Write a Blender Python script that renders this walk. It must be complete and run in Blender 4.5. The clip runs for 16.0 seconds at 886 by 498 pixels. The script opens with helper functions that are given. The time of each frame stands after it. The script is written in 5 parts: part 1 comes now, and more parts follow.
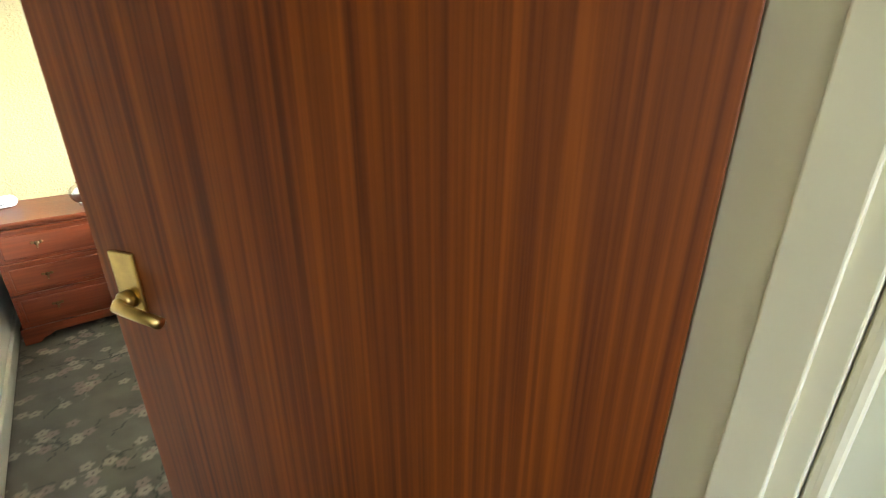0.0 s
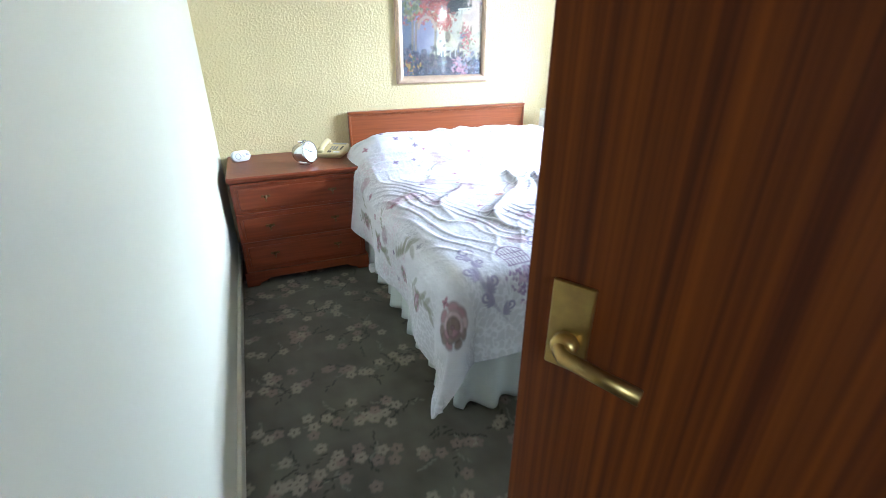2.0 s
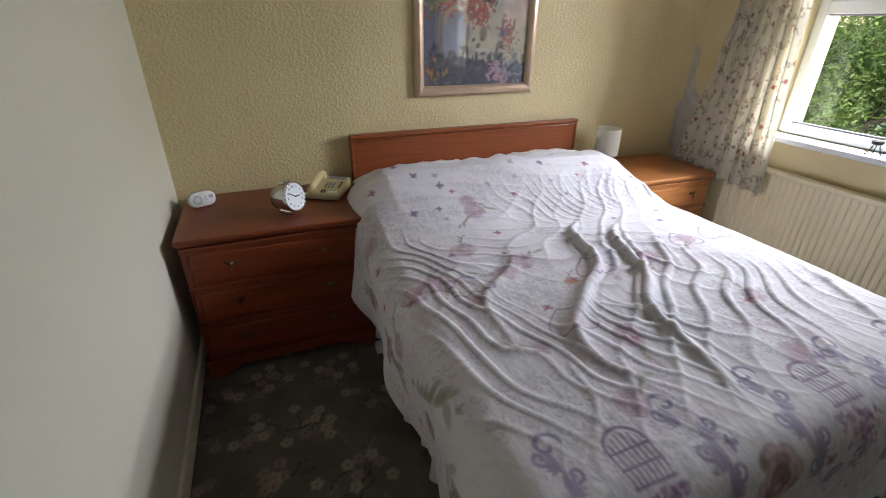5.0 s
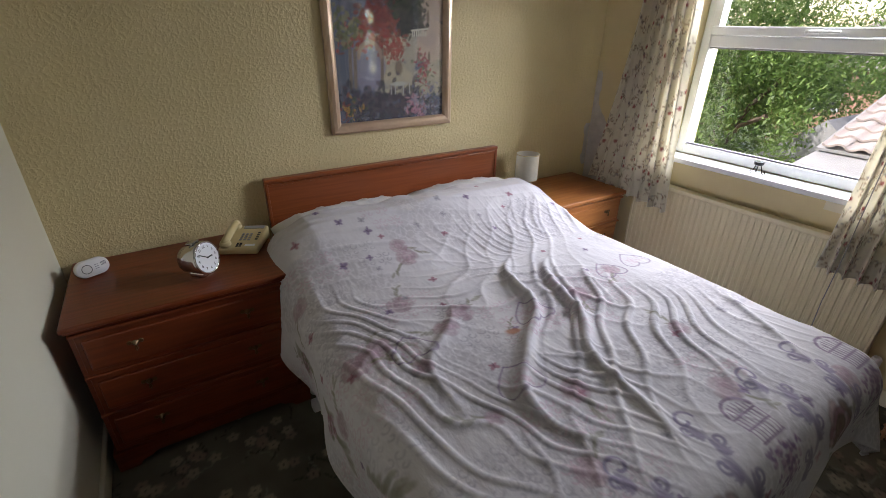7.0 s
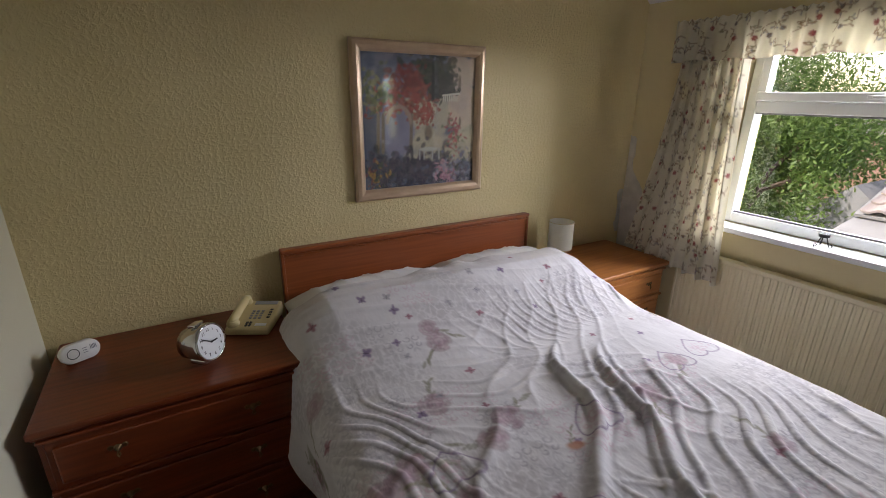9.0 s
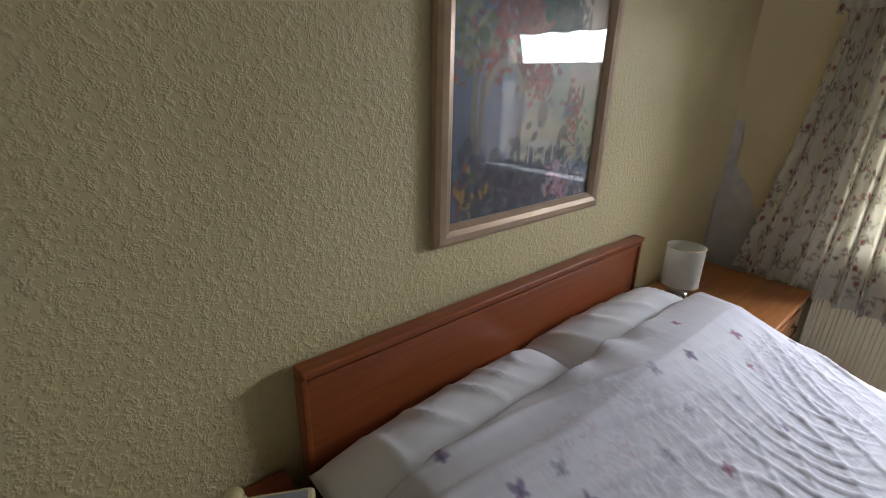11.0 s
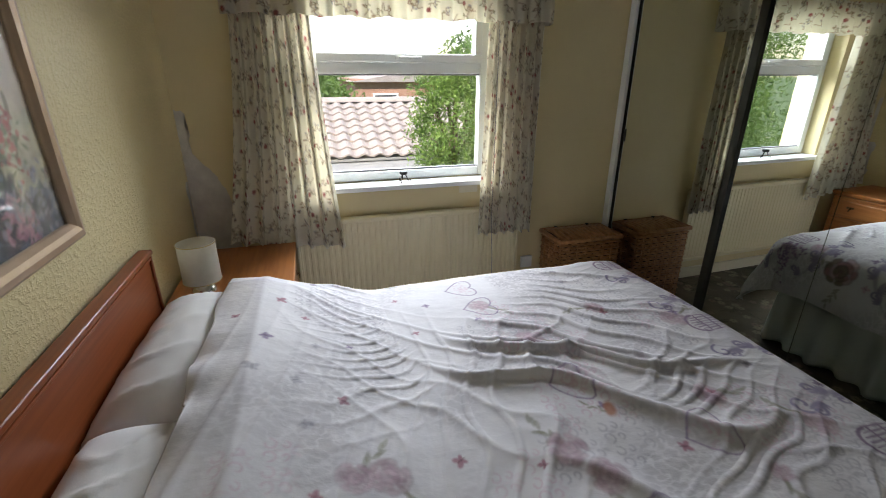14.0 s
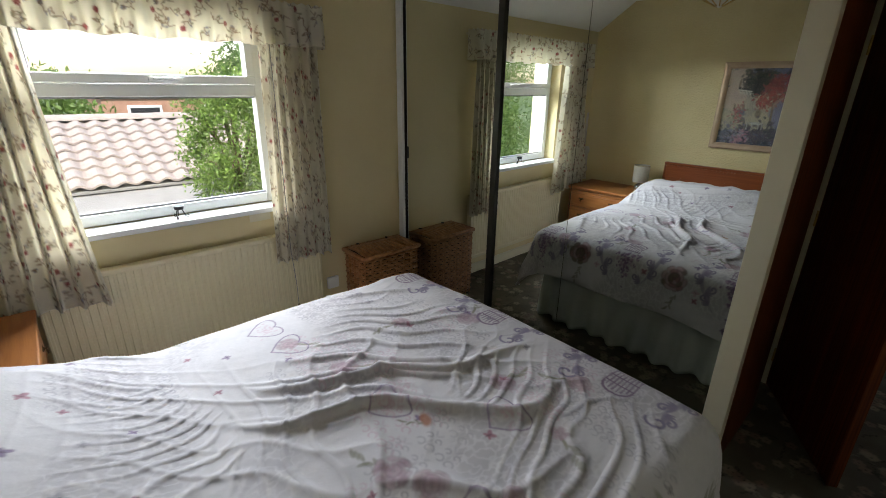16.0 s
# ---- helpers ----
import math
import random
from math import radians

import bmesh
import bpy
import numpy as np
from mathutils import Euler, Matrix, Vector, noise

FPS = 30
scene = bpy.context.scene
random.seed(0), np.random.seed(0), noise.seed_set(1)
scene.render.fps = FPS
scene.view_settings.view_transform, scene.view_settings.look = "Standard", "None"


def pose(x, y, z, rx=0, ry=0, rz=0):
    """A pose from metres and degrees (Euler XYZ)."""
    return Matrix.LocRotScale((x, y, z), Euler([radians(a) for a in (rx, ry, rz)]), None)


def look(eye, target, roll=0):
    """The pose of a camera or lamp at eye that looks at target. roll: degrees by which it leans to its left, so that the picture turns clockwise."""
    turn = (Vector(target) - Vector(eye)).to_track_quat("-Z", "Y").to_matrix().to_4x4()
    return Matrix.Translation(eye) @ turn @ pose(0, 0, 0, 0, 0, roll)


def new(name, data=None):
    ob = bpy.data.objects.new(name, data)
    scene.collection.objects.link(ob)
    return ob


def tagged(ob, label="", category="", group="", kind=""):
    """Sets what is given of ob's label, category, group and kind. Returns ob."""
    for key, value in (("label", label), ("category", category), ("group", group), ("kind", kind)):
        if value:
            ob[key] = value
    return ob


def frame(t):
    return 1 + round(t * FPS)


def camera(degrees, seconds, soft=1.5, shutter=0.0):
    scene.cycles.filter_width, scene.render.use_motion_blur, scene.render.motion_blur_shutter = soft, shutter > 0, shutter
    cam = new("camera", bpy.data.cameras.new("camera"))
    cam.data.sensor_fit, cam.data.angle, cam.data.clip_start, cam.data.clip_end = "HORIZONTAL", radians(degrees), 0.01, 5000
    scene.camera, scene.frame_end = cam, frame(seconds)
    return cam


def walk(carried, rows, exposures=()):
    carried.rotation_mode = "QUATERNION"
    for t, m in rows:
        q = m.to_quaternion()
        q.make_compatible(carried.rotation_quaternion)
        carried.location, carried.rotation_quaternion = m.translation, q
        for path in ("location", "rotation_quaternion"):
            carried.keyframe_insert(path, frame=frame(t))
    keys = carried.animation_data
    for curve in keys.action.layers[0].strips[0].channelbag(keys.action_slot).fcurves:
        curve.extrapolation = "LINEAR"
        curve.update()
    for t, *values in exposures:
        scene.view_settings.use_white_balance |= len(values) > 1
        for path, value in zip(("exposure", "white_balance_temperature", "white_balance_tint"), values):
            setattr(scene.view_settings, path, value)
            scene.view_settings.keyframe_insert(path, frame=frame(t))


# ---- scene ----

# camera and walk
cam = camera(89.0, 16.0, soft=0.85, shutter=0.15)
PATH = [
    (0.0, 0.500, -3.690, 1.440, -39.20, -21.80, 0.00),
    (0.5, 0.370, -3.690, 1.430, -34.60, -23.50, 0.20),
    (1.0, 0.290, -3.650, 1.420, -30.80, -25.00, 0.10),
    (1.5, 0.262, -3.530, 1.420, -27.00, -25.00, -0.20),
    (2.0, 0.246, -3.275, 1.430, -22.20, -25.40, -0.20),
    (2.5, 0.305, -3.052, 1.455, -18.10, -26.10, -0.20),
    (3.0, 0.352, -2.785, 1.475, -13.54, -27.00, -0.46),
    (3.5, 0.384, -2.635, 1.460, -10.01, -26.75, -0.50),
    (4.0, 0.412, -2.500, 1.467, -9.95, -26.92, -0.65),
    (4.5, 0.425, -2.400, 1.475, -13.63, -26.88, -0.61),
    (5.0, 0.463, -2.410, 1.478, -21.01, -26.85, -0.45),
    (5.2, 0.475, -2.408, 1.490, -24.60, -26.95, -0.50),
    (7.3, 0.483, -2.240, 1.640, -32.24, -26.00, -0.85),
    (7.5, 0.482, -2.230, 1.652, -32.50, -25.20, -0.90),
    (8.0, 0.486, -2.245, 1.650, -31.65, -21.84, -0.71),
    (8.5, 0.510, -2.190, 1.630, -30.92, -19.73, -0.60),
    (9.0, 0.518, -2.004, 1.600, -30.56, -19.00, -0.70),
    (9.5, 0.512, -1.724, 1.590, -31.42, -19.63, -1.00),
    (9.7, 0.514, -1.600, 1.580, -32.20, -20.00, -1.15),
    (11.8, 0.668, -0.540, 1.435, -54.80, -20.20, -1.10),
    (12.0, 0.690, -0.525, 1.425, -60.30, -20.30, -1.10),
    (12.5, 0.688, -0.520, 1.436, -77.42, -20.87, -1.00),
    (13.0, 0.619, -0.565, 1.475, -91.54, -21.07, -0.63),
    (13.5, 0.560, -0.622, 1.520, -98.78, -21.70, -0.10),
    (14.0, 0.542, -0.638, 1.530, -106.18, -21.33, -0.12),
    (14.5, 0.533, -0.656, 1.538, -113.33, -20.55, -0.15),
    (15.0, 0.522, -0.672, 1.562, -120.56, -20.40, -0.45),
    (15.5, 0.528, -0.664, 1.588, -127.20, -20.05, -0.80),
    (16.0, 0.532, -0.666, 1.605, -131.47, -20.04, -0.91),
]
EXPOSURES = [(0.0, 4.2, 6500, 10), (1.0, 4.05, 5900, 10), (1.5, 3.85, 5600, 10), (2.0, 3.35, 5350, 11), (2.5, 2.35, 5250, 14), (3.0, 1.5, 5300, 14),
             (3.5, 1.5, 6000, 17), (4.0, 1.55, 6500, 19), (5.2, 1.4, 6500, 19), (7.5, 0.92, 6700, 21), (9.7, 0.75, 6900, 21), (12.0, 0.75, 6000, 15), (13.0, 0.85, 6400, 14), (16.0, 0.87, 6700, 13)]
walk(cam, [(t, pose(x, y, z, 90 + p, r, w)) for t, x, y, z, w, p, r in PATH], EXPOSURES)

# world and lights
world = bpy.data.worlds.new("sky")
scene.world = world
world.use_nodes = True
wn = world.node_tree
sky = wn.nodes.new("ShaderNodeTexSky")
sky.sky_type = "NISHITA"
sky.sun_disc = False
sky.sun_elevation, sky.sun_rotation = radians(48), radians(70)
sky.dust_density = 1.5
wn.links.new(sky.outputs[0], wn.nodes["Background"].inputs[0])
wn.nodes["Background"].inputs[1].default_value = 0.15


def lamp_area(name, m, sx, sy, power, color):
    d = bpy.data.lights.new(name, "AREA")
    d.shape, d.size, d.size_y, d.energy, d.color = "RECTANGLE", sx, sy, power, color
    ob = new(name, d)
    ob.matrix_world = m
    return ob


sun = new("sun", bpy.data.lights.new("sun", "SUN"))
sun.data.energy, sun.data.angle, sun.data.color = 5.0, radians(4), (1, 0.97, 0.92)
sun.matrix_world = look((0, 0, 10), (0.62, -0.45, 9.2))
lamp_area("window_daylight", look((4.10, -1.45, 2.15), (1.3, -0.85, 0.9)), 1.5, 1.1, 118, (0.84, 0.93, 1.0))
# Fill lamp added behind the start position to light the landing and door.
lamp_area("landing_fill", look((0.75, -5.05, 1.6), (0.6, -3.4, 1.2)), 1.0, 1.1, 0.6, (1.0, 0.93, 0.82))


# materials
def mat(name, col, rough=0.6, metal=0.0, col2=None, scale=8.0, stretch=(1, 1, 1), bump=0.0, bscale=60.0, attr="", coat=0.0, detail=6, wave=0.0):
    m = bpy.data.materials.new(name)
    m.use_nodes = True
    nt = m.node_tree
    N, L = nt.nodes.new, nt.links.new
    b = nt.nodes["Principled BSDF"]
    b.inputs["Roughness"].default_value, b.inputs["Metallic"].default_value = rough, metal
    b.inputs["Coat Weight"].default_value = coat
    b.inputs["Base Color"].default_value = (*col, 1)
    tc = N("ShaderNodeTexCoord")
    mp = N("ShaderNodeMapping")
    mp.inputs["Scale"].default_value = stretch
    L(tc.outputs["Object"], mp.inputs[0])
    nz = N("ShaderNodeTexNoise")
    nz.inputs["Scale"].default_value, nz.inputs["Detail"].default_value = scale, detail
    L(mp.outputs[0], nz.inputs["Vector"])
    col2 = col2 or tuple(c * 0.82 for c in col)
    if attr:
        a = N("ShaderNodeVertexColor")
        a.layer_name = attr
        mx = N("ShaderNodeMix")
        mx.data_type, mx.blend_type = "RGBA", "MULTIPLY"
        mx.inputs[0].default_value = 1.0
        rp = N("ShaderNodeValToRGB")
        rp.color_ramp.elements[0].color, rp.color_ramp.elements[1].color = (0.86, 0.86, 0.86, 1), (1, 1, 1, 1)
        L(nz.outputs[0], rp.inputs[0])
        L(a.outputs[0], mx.inputs[6])
        L(rp.outputs[0], mx.inputs[7])
        L(mx.outputs[2], b.inputs["Base Color"])
    else:
        rp = N("ShaderNodeValToRGB")
        rp.color_ramp.elements[0].position, rp.color_ramp.elements[1].position = 0.32, 0.68
        rp.color_ramp.elements[0].color, rp.color_ramp.elements[1].color = (*col2, 1), (*col, 1)
        L(nz.outputs[0], rp.inputs[0])
        L(rp.outputs[0], b.inputs["Base Color"])
    if bump:
        n2 = N("ShaderNodeTexNoise")
        n2.inputs["Scale"].default_value, n2.inputs["Detail"].default_value = bscale, 4
        L(mp.outputs[0], n2.inputs["Vector"])
        bp = N("ShaderNodeBump")
        bp.inputs["Strength"].default_value, bp.inputs["Distance"].default_value = bump, 0.01
        L(n2.outputs[0], bp.inputs["Height"])
        L(bp.outputs[0], b.inputs["Normal"])
    return m


def textured_paper(name, col, col2, strength, stains=False):
    """Painted wallpaper with a raised trailing relief."""
    m = mat(name, col, 0.55, col2=col2, scale=2.2, detail=5)
    nt = m.node_tree
    N, L = nt.nodes.new, nt.links.new
    tc = N("ShaderNodeTexCoord")
    warp = N("ShaderNodeTexNoise")
    warp.inputs["Scale"].default_value = 45
    v = N("ShaderNodeTexVoronoi")
    v.feature = "SMOOTH_F1"
    v.inputs["Scale"].default_value = 150
    mx = N("ShaderNodeMix")
    mx.data_type = "VECTOR"
    mx.inputs[0].default_value = 0.06
    L(tc.outputs["Object"], warp.inputs["Vector"])
    L(tc.outputs["Object"], mx.inputs[4])
    L(warp.outputs["Color"], mx.inputs[5])
    L(mx.outputs[1], v.inputs["Vector"])
    clump = N("ShaderNodeTexNoise")
    clump.inputs["Scale"].default_value = 62
    clump.inputs["Detail"].default_value = 3
    L(tc.outputs["Object"], clump.inputs["Vector"])
    r = N("ShaderNodeValToRGB")
    r.color_ramp.elements[0].position, r.color_ramp.elements[1].position = 0.44, 0.6
    L(clump.outputs[0], r.inputs[0])
    mul = N("ShaderNodeMath")
    mul.operation = "MULTIPLY"
    L(v.outputs["Distance"], mul.inputs[0])
    L(r.outputs[0], mul.inputs[1])
    bp = N("ShaderNodeBump")
    bp.inputs["Strength"].default_value, bp.inputs["Distance"].default_value = strength, 0.006
    L(mul.outputs[0], bp.inputs["Height"])
    L(bp.outputs[0], nt.nodes["Principled BSDF"].inputs["Normal"])
    return m


def glass(name, tint=(0.97, 0.99, 0.98)):
    m = bpy.data.materials.new(name)
    m.use_nodes = True
    nt = m.node_tree
    nt.nodes.remove(nt.nodes["Principled BSDF"])
    tr, gl, mx, fr = (nt.nodes.new(n) for n in ("ShaderNodeBsdfTransparent", "ShaderNodeBsdfGlossy", "ShaderNodeMixShader", "ShaderNodeLayerWeight"))
    tr.inputs[0].default_value = (*tint, 1)
    gl.inputs["Roughness"].default_value = 0.02
    pw, ad = nt.nodes.new("ShaderNodeMath"), nt.nodes.new("ShaderNodeMath")
    pw.operation, ad.operation = "POWER", "MULTIPLY_ADD"
    pw.inputs[1].default_value = 5.0
    ad.inputs[1].default_value, ad.inputs[2].default_value = 0.8, 0.035
    fr.inputs[0].default_value = 0.5
    nt.links.new(fr.outputs["Facing"], pw.inputs[0])
    nt.links.new(pw.outputs[0], ad.inputs[0])
    nt.links.new(ad.outputs[0], mx.inputs[0])
    nt.links.new(tr.outputs[0], mx.inputs[1])
    nt.links.new(gl.outputs[0], mx.inputs[2])
    nt.links.new(mx.outputs[0], nt.nodes["Material Output"].inputs[0])
    return m


PAPER = textured_paper("relief_wallpaper", (0.73, 0.61, 0.34), (0.66, 0.545, 0.29), 0.6)
PAINT = mat("cream_wall_paint", (0.74, 0.63, 0.37), 0.6, col2=(0.69, 0.58, 0.33), scale=1.8, bump=0.08, bscale=220)
PALE = mat("pale_cream_paint", (0.74, 0.72, 0.58), 0.55, col2=(0.71, 0.68, 0.54), scale=1.2, bump=0.05, bscale=260)
WHITE = mat("ceiling_white", (0.82, 0.81, 0.77), 0.7, col2=(0.78, 0.77, 0.73), scale=2, bump=0.1, bscale=90)
GLOSS = mat("cream_gloss_paint", (0.76, 0.71, 0.56), 0.32, col2=(0.72, 0.66, 0.5), scale=3, bump=0.04, bscale=80)
UPVC = mat("white_plastic", (0.82, 0.84, 0.84), 0.3, col2=(0.78, 0.8, 0.8), scale=3)
RADP = mat("radiator_enamel", (0.78, 0.70, 0.48), 0.35, col2=(0.74, 0.65, 0.43), scale=3)
MAHOG = mat("reddish_stained_wood", (0.21, 0.042, 0.011), 0.36, col2=(0.14, 0.026, 0.007), scale=3, stretch=(1.2, 22, 22), bump=0.06, bscale=14)
HEADW = mat("reddish_veneer", (0.32, 0.085, 0.026), 0.33, col2=(0.24, 0.06, 0.018), scale=3, stretch=(1.0, 26, 26))
PINE = mat("orange_pine", (0.50, 0.20, 0.06), 0.36, col2=(0.36, 0.125, 0.035), scale=3, stretch=(1.2, 14, 14), bump=0.05, bscale=12)
DOORW = mat("sapele_veneer", (0.20, 0.044, 0.002), 0.55, col2=(0.07, 0.012, 0.001), scale=3.2, stretch=(34, 34, 0.35), detail=10, bump=0.03, bscale=30)
DOORW.node_tree.nodes["Principled BSDF"].inputs["Specular IOR Level"].default_value = 0.25
BRASS = mat("worn_brass", (0.62, 0.43, 0.14), 0.32, 1.0, col2=(0.4, 0.27, 0.1), scale=30)
DARKB = mat("dark_antique_brass", (0.16, 0.10, 0.05), 0.4, 0.9, scale=40)
CHROME = mat("polished_chrome", (0.72, 0.72, 0.72), 0.12, 1.0, col2=(0.65, 0.65, 0.65), scale=4)
IVORY = mat("aged_ivory_plastic", (0.62, 0.52, 0.28), 0.42, col2=(0.58, 0.47, 0.24), scale=6)
WPLAST = mat("white_moulded_plastic", (0.8, 0.8, 0.78), 0.4, scale=4, col2=(0.76, 0.76, 0.74))
INK = mat("dark_ink", (0.025, 0.025, 0.03), 0.5)
GREYINK = mat("grey_ink", (0.3, 0.3, 0.32), 0.5)
DIAL = mat("dial_white", (0.8, 0.82, 0.84), 0.35, scale=3, col2=(0.78, 0.8, 0.82))
SHADE = mat("white_lamp_fabric", (0.8, 0.78, 0.7), 0.75, col2=(0.76, 0.74, 0.66), scale=40, bump=0.15, bscale=400)
LINEN = mat("white_cotton", (0.8, 0.8, 0.81), 0.8, col2=(0.77, 0.77, 0.79), scale=6, bump=0.08, bscale=500)
VALC = mat("valance_cotton", (0.70, 0.72, 0.68), 0.85, col2=(0.65, 0.67, 0.63), scale=6, bump=0.08, bscale=400)
CLOTH = mat("printed_duvet_cotton", (0.8, 0.8, 0.8), 0.75, attr="print", scale=25, bump=0.4, bscale=24, stretch=(1.0, 0.55, 1.0))
CURT = mat("printed_curtain_cotton", (0.8, 0.8, 0.8), 0.8, attr="print", scale=25, bump=0.08, bscale=500)
CARPET = mat("floral_carpet_pile", (0.3, 0.3, 0.3), 0.95, attr="print", scale=160, bump=0.5, bscale=420)
ART = mat("painted_canvas_print", (0.3, 0.3, 0.3), 0.5, attr="print", scale=30)
FRAMEG = mat("champagne_picture_moulding", (0.60, 0.44, 0.31), 0.3, 0.35, col2=(0.52, 0.37, 0.25), scale=14)
WICKER = mat("brown_wicker", (0.50, 0.24, 0.10), 0.42, col2=(0.30, 0.13, 0.05), scale=30, bump=0.2, bscale=120)
# Darkened copy of WICKER: shade between the strands put into the colour.
DARKW = mat("gap_shade_wicker", (0.07, 0.035, 0.017), 0.8, col2=(0.04, 0.02, 0.01), scale=40)
DARKM = mat("dark_bronze_metal", (0.05, 0.05, 0.048), 0.35, 0.6, scale=10)
IRON = mat("black_iron", (0.02, 0.02, 0.02), 0.5, 0.6)
MIRROR = mat("silvered_mirror", (0.74, 0.78, 0.76), 0.012, 1.0, col2=(0.74, 0.78, 0.76))
GLASS = glass("clear_glass")
PLASTER = mat("bare_grey_plaster", (0.64, 0.61, 0.57), 0.85, col2=(0.52, 0.49, 0.46), scale=14, bump=0.3, bscale=60)
TILE = mat("clay_pantile", (0.44, 0.38, 0.36), 0.85, col2=(0.33, 0.27, 0.25), scale=4, bump=0.2, bscale=40)
BRICK = mat("red_brick", (0.45, 0.26, 0.19), 0.9, col2=(0.36, 0.19, 0.13), scale=6, bump=0.2, bscale=50)
MORTAR = mat("mortar", (0.45, 0.42, 0.37), 0.95, scale=20)
FELT = mat("grey_sheet_roof", (0.32, 0.31, 0.31), 0.85, scale=3, bump=0.1)
GRASS = mat("garden_grass", (0.09, 0.14, 0.04), 0.95, col2=(0.05, 0.09, 0.025), scale=2, bump=0.4, bscale=30)
BARK = mat("bark", (0.14, 0.1, 0.07), 0.95, scale=12, bump=0.5, bscale=20)


def leaf_material(name, a, b):
    m = mat(name, a, 0.55, col2=b, scale=1.3)
    nt = m.node_tree
    bs = nt.nodes["Principled BSDF"]
    geo, rp = nt.nodes.new("ShaderNodeNewGeometry"), nt.nodes.new("ShaderNodeValToRGB")
    rp.color_ramp.elements[0].color, rp.color_ramp.elements[1].color = (*b, 1), (*a, 1)
    nt.links.new(geo.outputs["Random Per Island"], rp.inputs[0])
    nt.links.new(rp.outputs[0], bs.inputs["Base Color"])
    tl, mx = nt.nodes.new("ShaderNodeBsdfTranslucent"), nt.nodes.new("ShaderNodeMixShader")
    nt.links.new(rp.outputs[0], tl.inputs[0])
    mx.inputs[0].default_value = 0.45
    nt.links.new(bs.outputs[0], mx.inputs[1])
    nt.links.new(tl.outputs[0], mx.inputs[2])
    nt.links.new(mx.outputs[0], nt.nodes["Material Output"].inputs[0])
    return m


LEAFD = leaf_material("tree_leaves", (0.16, 0.27, 0.08), (0.06, 0.11, 0.03))
LEAFY = leaf_material("shrub_leaves", (0.24, 0.36, 0.09), (0.10, 0.17, 0.04))


for thin in (CURT, SHADE):
    nt = thin.node_tree
    tl, mx = nt.nodes.new("ShaderNodeBsdfTranslucent"), nt.nodes.new("ShaderNodeMixShader")
    src = nt.nodes["Principled BSDF"].inputs["Base Color"].links[0].from_socket
    nt.links.new(src, tl.inputs[0])
    mx.inputs[0].default_value = 0.55
    nt.links.new(nt.nodes["Principled BSDF"].outputs[0], mx.inputs[1])
    nt.links.new(tl.outputs[0], mx.inputs[2])
    nt.links.new(mx.outputs[0], nt.nodes["Material Output"].inputs[0])


# mesh helpers
def link(name, bm, material, parent=None, label="", smooth=False):
    me = bpy.data.meshes.new(name)
    bm.to_mesh(me)
    bm.free()
    for m in material if isinstance(material, (list, tuple)) else [material]:
        me.materials.append(m)
    if smooth:
        me.polygons.foreach_set("use_smooth", [True] * len(me.polygons))
    ob = new(name, me)
    if parent is not None:
        ob.parent = parent
    if label:
        ob["label"] = label
    return ob


def part(name, bm, material, parent, label="", smooth=False):
    return link(name, bm, material, parent, label, smooth)


def base(name, m=None):
    e = new(name)
    e.empty_display_size = 0.1
    if m is not None:
        e.matrix_world = m
    return e


def box(bm, x0, x1, y0, y1, z0, z1, bevel=0.0, seg=2):
    g = bmesh.ops.create_cube(bm, size=1.0)
    vs = g["verts"]
    for v in vs:
        v.co = Vector(((x0 + x1) / 2 + v.co.x * (x1 - x0), (y0 + y1) / 2 + v.co.y * (y1 - y0), (z0 + z1) / 2 + v.co.z * (z1 - z0)))
    if bevel:
        es = list({e for v in vs for e in v.link_edges})
        bmesh.ops.bevel(bm, geom=es, offset=bevel, segments=seg, affect="EDGES", profile=0.5)
    return bm


def bx(*a, bevel=0.0, seg=2):
    return box(bmesh.new(), *a, bevel=bevel, seg=seg)


def lathe(profile, n=32, cap=True):
    """A turned body about z from (radius, height) pairs."""
    bm = bmesh.new()
    rings = [[bm.verts.new((r * math.cos(2 * math.pi * i / n), r * math.sin(2 * math.pi * i / n), z)) for i in range(n)] for r, z in profile]
    for a, b in zip(rings, rings[1:]):
        for i in range(n):
            bm.faces.new((a[i], a[(i + 1) % n], b[(i + 1) % n], b[i]))
    if cap:
        bm.faces.new(rings[0][::-1])
        bm.faces.new(rings[-1])
    return bm


def tube(points, r, n=8, closed=False):
    """A round bar along a line of points."""
    bm = bmesh.new()
    pts = [Vector(p) for p in points]
    rings = []
    for i, p in enumerate(pts):
        d = (pts[min(i + 1, len(pts) - 1)] - pts[max(i - 1, 0)]).normalized()
        a = d.cross(Vector((0, 0, 1)) if abs(d.z) < 0.9 else Vector((1, 0, 0))).normalized()
        b = d.cross(a)
        rings.append([bm.verts.new(p + (a * math.cos(2 * math.pi * k / n) + b * math.sin(2 * math.pi * k / n)) * r) for k in range(n)])
    for u, v in zip(rings, rings[1:]):
        for k in range(n):
            bm.faces.new((u[k], u[(k + 1) % n], v[(k + 1) % n], v[k]))
    bm.faces.new(rings[0][::-1])
    bm.faces.new(rings[-1])
    return bm


def moved(bm, m):
    bm.transform(m)
    return bm


